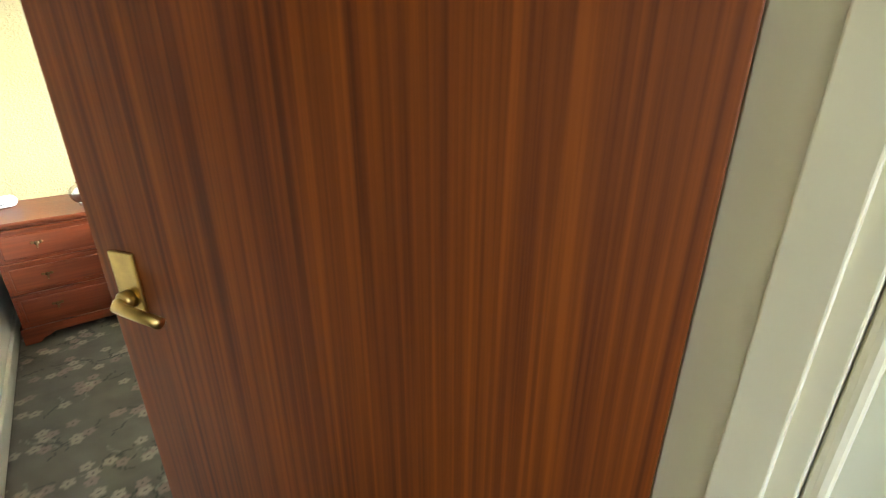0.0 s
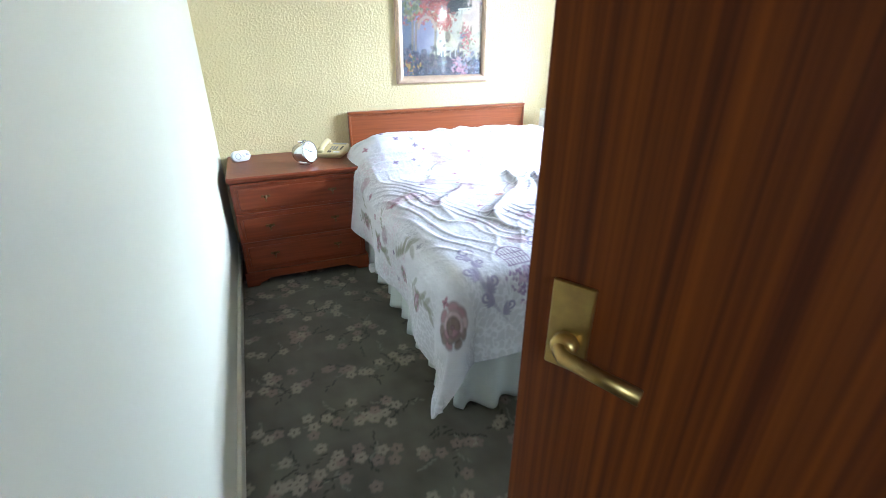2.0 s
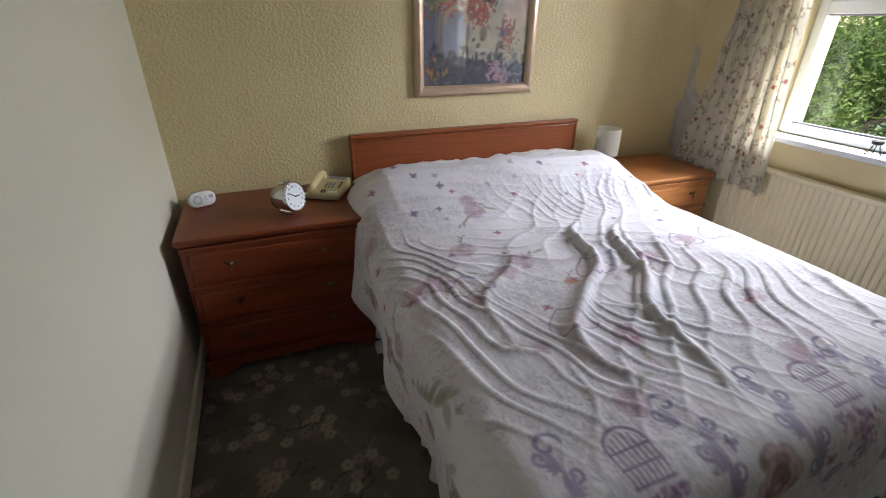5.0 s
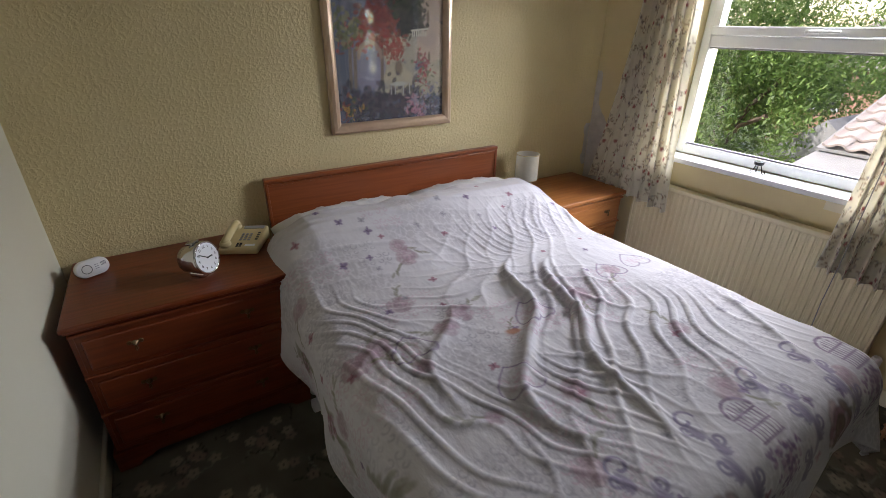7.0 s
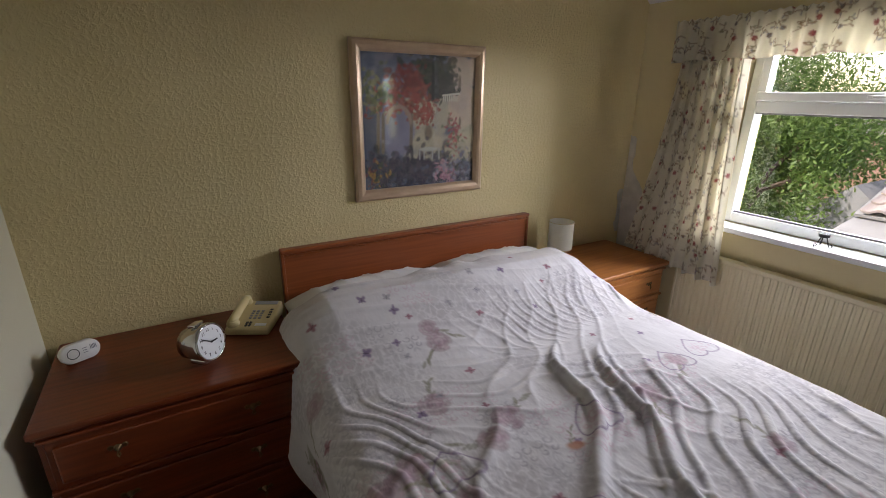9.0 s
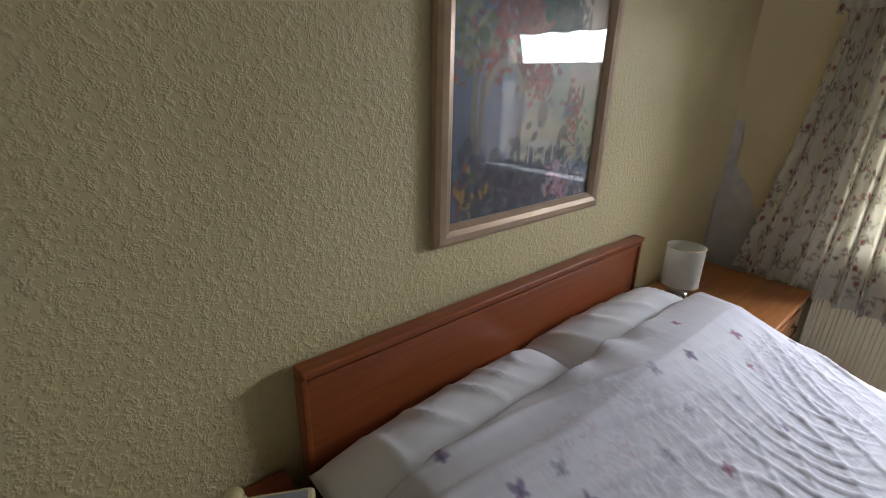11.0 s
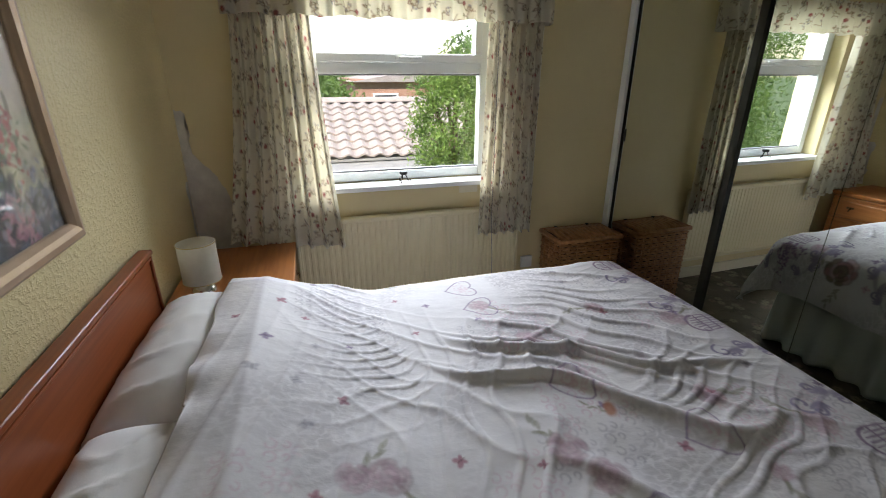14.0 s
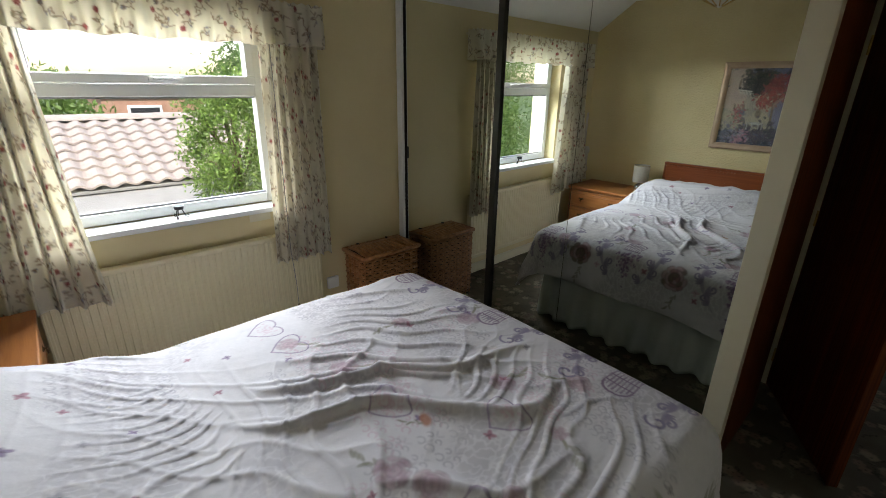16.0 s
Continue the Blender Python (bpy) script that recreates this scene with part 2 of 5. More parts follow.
def sheet(name, P, material, colors=None, parent=None, thick=0.0, smooth=True):
    """A grid of points (n, m, 3) as one mesh, with its printed colours."""
    n, m = P.shape[:2]
    me = bpy.data.meshes.new(name)
    i = np.arange(n * m).reshape(n, m)
    q = np.stack([i[:-1, :-1], i[1:, :-1], i[1:, 1:], i[:-1, 1:]], -1).reshape(-1, 4)
    me.vertices.add(n * m)
    me.vertices.foreach_set("co", P.reshape(-1).astype(np.float32))
    me.loops.add(q.size)
    me.loops.foreach_set("vertex_index", q.reshape(-1).astype(np.int32))
    me.polygons.add(len(q))
    me.polygons.foreach_set("loop_start", np.arange(0, q.size, 4, dtype=np.int32))
    me.polygons.foreach_set("use_smooth", np.full(len(q), smooth))
    me.update(calc_edges=True)
    if colors is not None:
        a = me.color_attributes.new("print", "FLOAT_COLOR", "POINT")
        a.data.foreach_set("color", np.concatenate([colors.reshape(-1, 3), np.ones((n * m, 1))], 1).reshape(-1).astype(np.float32))
    me.materials.append(material)
    ob = new(name, me)
    if parent is not None:
        ob.parent = parent
    if thick:
        mod = ob.modifiers.new("thickness", "SOLIDIFY")
        mod.thickness, mod.offset = thick, -1
    return ob


class Print:
    """A cloth or paper print, drawn in metres on a raster."""

    def __init__(self, w, h, res, ground):
        self.n, self.m, self.res = int(w / res) + 1, int(h / res) + 1, res
        self.img = np.tile(np.array(ground, float), (self.n, self.m, 1))
        self.X, self.Y = np.meshgrid(np.arange(self.n) * res, np.arange(self.m) * res, indexing="ij")

    def blob(self, x, y, rx, ry, ang, col, a=1.0, soft=0.25):
        R = max(rx, ry) * 1.3 + self.res
        i0, i1 = max(0, int((x - R) / self.res)), min(self.n, int((x + R) / self.res) + 2)
        j0, j1 = max(0, int((y - R) / self.res)), min(self.m, int((y + R) / self.res) + 2)
        if i0 >= i1 or j0 >= j1:
            return
        dx, dy = self.X[i0:i1, j0:j1] - x, self.Y[i0:i1, j0:j1] - y
        c, s = math.cos(ang), math.sin(ang)
        d = np.sqrt(((dx * c + dy * s) / rx) ** 2 + ((dy * c - dx * s) / ry) ** 2)
        k = (np.clip((1 + soft - d) / (2 * soft), 0, 1) * a)[..., None]
        self.img[i0:i1, j0:j1] = self.img[i0:i1, j0:j1] * (1 - k) + np.array(col) * k

    def stroke(self, pts, w, col, a=1.0):
        for (x0, y0), (x1, y1) in zip(pts, pts[1:]):
            n = max(1, int(math.hypot(x1 - x0, y1 - y0) / max(w * 0.7, self.res * 0.5)))
            for k in range(n + 1):
                self.blob(x0 + (x1 - x0) * k / n, y0 + (y1 - y0) * k / n, w, w, 0, col, a, 0.4)

    def butterfly(self, x, y, s, ang, col, a=0.8):
        for side in (-1, 1):
            for da, r, l in ((0.7, 0.42, 0.62), (2.1, 0.3, 0.45)):
                t = ang + side * da
                self.blob(x + math.cos(t) * s * l * 0.6, y + math.sin(t) * s * l * 0.6, s * l * 0.6, s * r * 0.55, t, col, a)
        self.blob(x, y, s * 0.4, s * 0.07, ang, tuple(c * 0.5 for c in col), a)

    def rose(self, x, y, r, cols, rng, a=0.8):
        """Rings of small overlapping petals, each with a darker rim."""
        for ring, n in ((0.78, 9), (0.5, 7), (0.24, 5)):
            for k in range(n):
                t = 6.28318 * k / n + ring * 5 + rng.uniform(-0.2, 0.2)
                px, py = x + math.cos(t) * r * ring, y + math.sin(t) * r * ring
                c = cols[rng.randrange(len(cols))]
                self.blob(px, py, r * 0.30, r * 0.20, t + 1.57, tuple(v * 0.6 for v in c), a)
                self.blob(px - math.cos(t) * r * 0.05, py - math.sin(t) * r * 0.05, r * 0.25, r * 0.14, t + 1.57, c, a)
        self.blob(x, y, r * 0.12, r * 0.10, 0, tuple(v * 0.5 for v in cols[0]), a)

    def leafspray(self, x, y, s, ang, col, rng, n=6, a=0.8):
        for k in range(n):
            t = ang + rng.uniform(-0.9, 0.9)
            d = s * (k + 0.5) / n
            self.blob(x + math.cos(ang) * d + math.cos(t) * s * 0.12, y + math.sin(ang) * d + math.sin(t) * s * 0.12, s * 0.14, s * 0.05, t, col, a)

    def scroll(self, x, y, s, flip, col, a=0.75, up=1):
        """An acanthus scroll: a swelling stem with leaf lobes and curled tips."""
        stem = lambda u: (x + flip * s * (0.30 * math.sin(u * 2.6) - 0.05), y + up * s * u)
        for k in range(60):
            u = k / 59
            w = s * (0.012 + 0.026 * math.sin(math.pi * u) ** 2)
            self.blob(*stem(u), w * 0.8, w * 0.8, 0, col, a * 0.4, 0.3)
        for u, sd in ((0.12, 1), (0.26, -1), (0.40, 1), (0.54, -1), (0.68, 1), (0.84, -1)):
            px, py = stem(u)
            for k in range(5):
                t = (1.25 - 0.36 * k) * up
                l = s * (0.085 - 0.009 * k)
                self.blob(px + sd * l * math.cos(t), py + l * math.sin(t), l * 0.8, l * 0.24, math.atan2(math.sin(t), sd * math.cos(t)), col, a)
            q = [(px + sd * s * (0.09 + (0.04 - 0.007 * w) * math.cos(w)), py + up * s * (0.10 + (0.04 - 0.007 * w) * math.sin(w))) for w in np.linspace(-1.8, 4.2, 14)]
            self.stroke(q, s * 0.013, col, a * 0.7)
        ex, ey = stem(1.0)
        self.stroke([(ex + flip * s * (0.1 - (0.1 - 0.014 * w) * math.cos(w)), ey + up * s * (0.1 - 0.014 * w) * math.sin(w)) for w in np.linspace(0, 5.5, 22)], s * 0.013, col, a)

    def at(self, x, y):
        i = np.clip((np.asarray(x) / self.res), 0, self.n - 1.001)
        j = np.clip((np.asarray(y) / self.res), 0, self.m - 1.001)
        a, b = i.astype(int), j.astype(int)
        u, v = (i - a)[..., None], (j - b)[..., None]
        I = self.img
        return (I[a, b] * (1 - u) + I[a + 1, b] * u) * (1 - v) + (I[a, b + 1] * (1 - u) + I[a + 1, b + 1] * u) * v


def waves(x, y, seed, octaves=3):
    """Smooth random relief from crossed sines."""
    rng = np.random.RandomState(seed)
    out = np.zeros_like(x, float)
    for k in range(10 * octaves):
        f = 2 ** (k % octaves) * rng.uniform(0.7, 1.4)
        t, p = rng.uniform(0, 6.28, 2)
        out += np.sin((x * math.cos(t) + y * math.sin(t)) * f + p) / (2 ** (k % octaves))
    return out / (4.0 * math.sqrt(octaves))


# structure
W, FRONT, SOUTH = 3.15, -2.58, -3.56
WLOW, WTOP, WY0, WY1 = 0.915, 1.98, -1.71, -0.62


def structure(name, bm, material, label, category):
    return tagged(link(name, bm, material), label, category, kind="structure")


def carpet():
    pr = Print(W + 0.1, 5.4, 0.007, (0.118, 0.105, 0.074))
    n = 0.6 * waves(pr.X * 9, pr.Y * 9, 3) + 0.9 * waves(pr.X * 26, pr.Y * 26, 13)
    pr.img *= (1 + 0.28 * np.clip(n, -1, 1))[..., None]
    rng = random.Random(5)
    cream, rose_c, grey, dark = (0.32, 0.27, 0.20), (0.25, 0.175, 0.14), (0.20, 0.185, 0.14), (0.033, 0.032, 0.022)
    for i in range(12):
        for j in range(19):
            cx, cy = i * 0.30 + (j % 2) * 0.15 + rng.uniform(-0.05, 0.05), j * 0.29 + rng.uniform(-0.05, 0.05)
            for k in range(9):
                pr.leafspray(cx + rng.uniform(-0.1, 0.1), cy + rng.uniform(-0.06, 0.06), 0.09, rng.uniform(0, 6.28), dark if k % 3 else grey, rng, 4, 0.8)
            for k in range(rng.choice((8, 11, 13))):
                fx, fy, c = cx + rng.gauss(0, 0.075), cy + rng.gauss(0, 0.05), cream if rng.random() < 0.6 else rose_c
                for p in range(5):
                    t = p * 1.257 + k
                    pr.blob(fx + math.cos(t) * 0.014, fy + math.sin(t) * 0.014, 0.0125, 0.010, t, c, 0.85)
                pr.blob(fx, fy, 0.005, 0.005, 0, dark, 0.7)
    P = np.stack([pr.X, pr.Y - 5.3, np.zeros_like(pr.X)], -1)
    ob = sheet("floor", P, CARPET, pr.img)
    tagged(ob, "grey-green floral carpet with pale and rose flower clusters", "carpet", kind="structure")


carpet()
structure("subfloor", bx(-0.15, 3.5, -5.35, 0.15, -0.2, -0.006), WHITE, "plain boards under the carpet", "floor")
structure("wall_north", bx(-0.15, 3.45, 0, 0.15, -0.15, 2.5), PAPER, "cream wallpaper with raised relief behind the bed", "wall")
structure("wall_west", bx(-0.15, 0, -5.2, 0, -0.15, 2.5), PALE, "smooth pale cream painted wall", "wall")
bm = bmesh.new()
for a in ((W, 3.45, -5.2, WY0, 0, 2.5), (W, 3.45, WY1, 0, 0, 2.5), (W, 3.45, WY0, WY1, 0, WLOW), (W, 3.45, WY0, WY1, WTOP, 2.5)):
    box(bm, *a)
structure("wall_east", bm, PAINT, "cream wall with a deep window opening", "wall")
bm = bmesh.new()
for a in ((0.94, W, SOUTH - 0.10, SOUTH, 0, 2.5), (0, 0.08, SOUTH - 0.10, SOUTH, 0, 2.5), (0.08, 0.94, SOUTH - 0.10, SOUTH, 2.06, 2.5)):
    box(bm, *a)
structure("wall_south", bm, PALE, "cream wall round the bedroom doorway", "wall")
# Unseen end wall of the landing; its window opening is invented.
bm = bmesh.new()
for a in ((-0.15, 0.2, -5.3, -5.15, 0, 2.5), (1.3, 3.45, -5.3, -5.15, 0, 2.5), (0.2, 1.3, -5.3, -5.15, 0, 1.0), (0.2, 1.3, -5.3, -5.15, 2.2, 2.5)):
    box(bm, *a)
structure("wall_landing", bm, PAINT, "unseen cream landing wall with an opening added for the fill lamp", "wall")
structure("wall_landing_east", bx(1.02, 1.12, -5.15, SOUTH - 0.10, -0.01, 2.38), PALE, "plain pale landing wall beside the doorway", "wall")
bm = bmesh.new()
box(bm, -0.15, 3.45, -5.3, 0.15, 2.37, 2.5)
vs = [bm.verts.new(p) for p in ((2.80, 0, 2.375), (W + 0.01, 0, 2.375), (W + 0.01, 0, 2.12), (2.80, FRONT, 2.375), (W + 0.01, FRONT, 2.375), (W + 0.01, FRONT, 2.12))]
for f in ((0, 1, 2), (5, 4, 3), (0, 2, 5, 3)):
    bm.faces.new([vs[i] for i in f])
structure("ceiling", bm, WHITE, "white ceiling that slopes down over the window", "ceiling")


def skirting(name, x0, x1, y0, y1):
    bm = bx(x0, x1, y0, y1, 0, 0.085, bevel=0.005)
    structure(name, bm, GLOSS, "cream gloss skirting board", "skirting board")


skirting("baseboard_west", 0.0, 0.018, SOUTH, -0.002)
skirting("baseboard_north", 0.02, W - 0.02, -0.018, 0.0)
skirting("baseboard_east", W - 0.018, W, FRONT, -0.02)


def doorway():
    d = base("door_frame")
    tagged(d, "cream gloss door lining with stops and architrave", "door frame", kind="structure")
    for x0, x1 in ((0.905, 0.94), (0.08, 0.115)):
        part("jamb", bx(x0, x1, SOUTH - 0.105, SOUTH + 0.005, 0, 2.06, bevel=0.002), GLOSS, d)
    part("stop", bx(0.893, 0.905, SOUTH - 0.085, SOUTH - 0.045, 0, 2.03, bevel=0.002), GLOSS, d)
    part("stop", bx(0.115, 0.127, SOUTH - 0.085, SOUTH - 0.045, 0, 2.03, bevel=0.002), GLOSS, d)
    part("head", bx(0.115, 0.905, SOUTH - 0.105, SOUTH + 0.005, 2.025, 2.06, bevel=0.002), GLOSS, d)
    for y0, y1 in ((SOUTH - 0.122, SOUTH - 0.106), (SOUTH + 0.006, SOUTH + 0.02)):
        part("architrave", bx(0.915, 0.975, y0, y1, 0, 2.12, bevel=0.006), GLOSS, d)
        part("architrave", bx(0.045, 0.105, y0, y1, 0, 2.12, bevel=0.006), GLOSS, d)


doorway()


def bedroom_door():
    ang = 121.0
    d = base("door_1", pose(0.9, SOUTH + 0.008, 0, 0, 0, ang))
    tagged(d, "half-open dark reddish-brown veneered flush door", "door", kind="structure")
    part("door_leaf", bx(0, 0.756, -0.02, 0.02, 0.012, 2.02, bevel=0.002), DOORW, d)
    for s in (1, -1):
        h = part("handle_plate", bx(0.680, 0.725, *sorted((s * 0.02, s * 0.026)), 1.10, 1.205, bevel=0.002), BRASS, d, "worn brass lever plate")
        lev = tube([(0.702, s * 0.02, 1.135), (0.702, s * 0.045, 1.135), (0.695, s * 0.052, 1.135), (0.66, s * 0.054, 1.132), (0.618, s * 0.052, 1.125)], 0.0085, 10)
        part("lever", lev, BRASS, h, smooth=True)
        part("rose", moved(lathe([(0.014, 0), (0.014, 0.012), (0.010, 0.016)], 20), pose(0.702, s * 0.026, 1.135, -90 * s)), BRASS, h, smooth=True)
    for z in (0.2, 1.0, 1.8):
        part("hinge", moved(lathe([(0.006, -0.04), (0.006, 0.04)], 12), pose(0, -0.022, z)), BRASS, d)


bedroom_door()


def window():
    w = base("window_1")
    tagged(w, "white plastic window with a top-hung light and fixed pane", "window", kind="structure")
    X0, X1 = 3.25, 3.32
    y0, y1, z0, z1 = WY0 + 0.005, WY1 - 0.005, WLOW + 0.005, WTOP
    for a in ((y0, y0 + 0.05, z0, z1), (y1 - 0.05, y1, z0, z1)):
        part("frame_side", bx(X0, X1, *a, bevel=0.005), UPVC, w)
    part("frame_rail", bx(X0, X1, y0 + 0.05, y1 - 0.05, z0, z0 + 0.055, bevel=0.005), UPVC, w)
    part("frame_rail", bx(X0, X1, y0 + 0.05, y1 - 0.05, z1 - 0.06, z1, bevel=0.005), UPVC, w)
    part("transom", bx(X0, X1, y0 + 0.05, y1 - 0.05, 1.525, 1.585, bevel=0.006), UPVC, w)
    s = part("sash", bx(X0 - 0.015, X1 - 0.02, y0 + 0.045, y1 - 0.045, 1.586, 1.63, bevel=0.006), UPVC, w)
    part("sash_rail", bx(X0 - 0.015, X1 - 0.02, y0 + 0.045, y1 - 0.045, z1 - 0.10, z1 - 0.055, bevel=0.006), UPVC, s)
    for a in ((y0 + 0.045, y0 + 0.09), (y1 - 0.09, y1 - 0.045)):
        part("sash_stile", bx(X0 - 0.015, X1 - 0.02, *a, 1.63, z1 - 0.10, bevel=0.006), UPVC, s)
    hd = part("window_handle", bx(X0 - 0.032, X0 - 0.016, -1.20, -1.14, 1.60, 1.618, bevel=0.004), UPVC, w)
    part("handle_lever", bx(X0 - 0.042, X0 - 0.03, -1.29, -1.16, 1.603, 1.616, bevel=0.005), UPVC, hd)
    for z in (z0 + 0.055, 1.516):
        part("bead", bx(X0 + 0.012, X0 + 0.03, y0 + 0.05, y1 - 0.05, z, z + 0.01, bevel=0.002), GREYINK, w)
    for a in ((z0 + 0.05, 1.53), (1.625, z1 - 0.095)):
        p = part("pane", bx(X0 + 0.03, X0 + 0.034, y0 + 0.045, y1 - 0.045, *a), GLASS, w)
        p.visible_shadow = False


window()
structure("window_sill", bx(3.105, 3.25, -1.76, -0.57, 0.888, 0.918, bevel=0.006), UPVC, "white painted window board with rounded nose", "window sill")


# Made-up opening that goes with the landing fill lamp, never in view.
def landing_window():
    w = base("unseen_window_2")
    tagged(w, "white window frame added behind the landing fill lamp, out of view", "window", kind="structure")
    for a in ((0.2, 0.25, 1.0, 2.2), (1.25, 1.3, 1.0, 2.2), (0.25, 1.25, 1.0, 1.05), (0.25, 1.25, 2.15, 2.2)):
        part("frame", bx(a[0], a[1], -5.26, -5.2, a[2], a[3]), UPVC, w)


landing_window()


def damp_patch():
    """Bare plaster where the paper has come away beside the corner."""
    rng = random.Random(9)
    bm = bmesh.new()
    outline = [(-0.004, 1.36), (-0.05, 1.33), (-0.045, 1.2), (-0.07, 1.1), (-0.13, 1.04), (-0.18, 0.95), (-0.2, 0.82), (-0.22, 0.70), (-0.22, 0.5), (-0.004, 0.5)]
    vs = []
    for (a, b), (c, d) in zip(outline, outline[1:] + outline[:1]):
        for k in range(4):
            y, z = a + (c - a) * k / 4, b + (d - b) * k / 4
            if k and y < -0.01 and z > 0.52:
                y, z = y + rng.uniform(-0.012, 0.012), z + rng.uniform(-0.012, 0.012)
            vs.append(bm.verts.new((W - 0.0035, y, z)))
    f = bm.faces.new(vs)
    bmesh.ops.triangulate(bm, faces=[f])
    structure("damp_patch", bm, PLASTER, "bare grey plaster patch where paper has peeled", "plaster")
    bm = bmesh.new()
    vs = []
    for k in range(14):
        t = k / 13
        vs.append(bm.verts.new((W - 0.004 - (0.035 + 0.025 * math.sin(t * 9) + rng.uniform(-0.008, 0.008)), -0.003, 0.7 + 0.3 * t)))
    vs += [bm.verts.new((W - 0.004, -0.003, 1.0)), bm.verts.new((W - 0.004, -0.003, 0.7))]
    f = bm.faces.new(vs)
    bmesh.ops.triangulate(bm, faces=[f])
    structure("peeled_patch", bm, PLASTER, "small peeled wallpaper patch in the corner", "plaster")


damp_patch()


# fitted wardrobe with mirror doors
def wardrobe():
    d = base("mirror_wardrobe", pose(W - 0.004, FRONT, 0, 0, 0, 1.2))
    tagged(d, "fitted wardrobe with tall mirror doors and cream frame", "wardrobe")
    L = 2.26
    # Wears the door's dark veneer in place of the open door lying there.
    part("end_panel", bx(-L, -L + 0.02, -0.62, -0.031, 0.0, 2.36, bevel=0.002), DOORW, d, "end panel in dark door veneer, in place of the open door")
    part("end_post", bx(-L, -L + 0.085, -0.03, 0.03, 0.0, 2.36, bevel=0.004), GLOSS, d, "cream gloss end post")
    part("side_post", bx(-0.055, -0.004, -0.03, 0.022, 0.0, 2.36, bevel=0.004), UPVC, d, "white side post")
    part("top_track", bx(-L + 0.085, -0.055, -0.04, 0.01, 2.30, 2.36), GLOSS, d)
    part("bottom_track", bx(-L + 0.085, -0.055, -0.04, 0.01, 0.0, 0.025), DARKM, d)
    part("carcass", bx(-L + 0.02, -0.004, -0.62, -0.06, 0.0, 2.36), GLOSS, d)
    for a, b in ((-0.86, -0.06), (-1.385, -0.90), (-L + 0.09, -1.388)):
        door = part("mirror_door", bx(a, b, -0.022, -0.004, 0.026, 2.298), MIRROR, d, "tall silvered mirror")
        if a == -0.86:
            part("handle", bx(b - 0.028, b - 0.02, -0.004, 0.003, 1.12, 1.20, bevel=0.002), DARKM, door)
            part("dark_edge", bx(b - 0.012, b + 0.003, -0.004, 0.002, 0.026, 2.298), IRON, door)
    # Solid dark strip added in place of the dark gap where doors overlap.
    part("gap_strip", bx(-0.905, -0.862, -0.022, 0.012, 0.026, 2.298, bevel=0.003), DARKM, d, "dark strip standing in for the gap between doors")


wardrobe()


# bed
def bed():
    d = base("double_bed", pose(1.56, -0.02, 0))
    tagged(d, "double bed with reddish wooden headboard and pale divan", "bed")
    hb = part("headboard", bx(-0.70, 0.70, -0.028, 0.0, 0.30, 0.925, bevel=0.003), HEADW, d, "reddish veneered headboard with moulded top")
    part("top_moulding", bx(-0.705, 0.705, -0.042, 0.004, 0.925, 0.945, bevel=0.006, seg=3), HEADW, hb)
    part("moulding_strip", bx(-0.69, 0.69, -0.036, -0.0285, 0.908, 0.918, bevel=0.002), HEADW, hb)
    for s in (-1, 1):
        part("edge_moulding", bx(*sorted((s * 0.705, s * 0.69)), -0.036, 0.004, 0.30, 0.924, bevel=0.004), HEADW, hb)
        part("headboard_leg", bx(*sorted((s * 0.45, s * 0.40)), -0.026, -0.004, 0.0, 0.30), HEADW, hb)
    part("divan_base", bx(-0.68, 0.68, -1.93, -0.06, 0.06, 0.34, bevel=0.02), VALC, d)
    part("mattress", bx(-0.685, 0.685, -1.96, -0.05, 0.34, 0.575, bevel=0.05, seg=4), LINEN, d)
    for x in (-0.6, 0.6):
        for y in (-1.85, -0.15):
            part("foot", moved(lathe([(0.025, 0), (0.03, 0.06)], 16), pose(x, y, 0)), DARKM, d)
    # gathered valance round the foot and both sides
    t = np.linspace(0, 1, 520)
    path = []
    for u in t:
        s = u * (1.9 + 1.4 + 1.9)
        if s < 1.9:
            path.append((-0.70, -0.06 - s, -1, 0))
        elif s < 3.3:
            path.append((-0.70 + (s - 1.9), -1.965, 0, -1))
        else:
            path.append((0.70, -1.965 + (s - 3.3), 1, 0))
    path = np.array(path)
    h = np.linspace(0, 1, 14)
    P = np.zeros((len(t), len(h), 3))
    for j, k in enumerate(h):
        amp = 0.004 + 0.024 * k
        off = amp * (np.sin(t * 230) + 0.6 * np.sin(t * 97 + 1)) + 0.012 * k
        P[:, j, 0] = path[:, 0] + path[:, 2] * off
        P[:, j, 1] = path[:, 1] + path[:, 3] * off
        P[:, j, 2] = 0.345 - 0.33 * k
    v = sheet("valance", P, VALC, parent=d, thick=0.002)
    v["label"] = "gathered pale cotton valance"


bed()


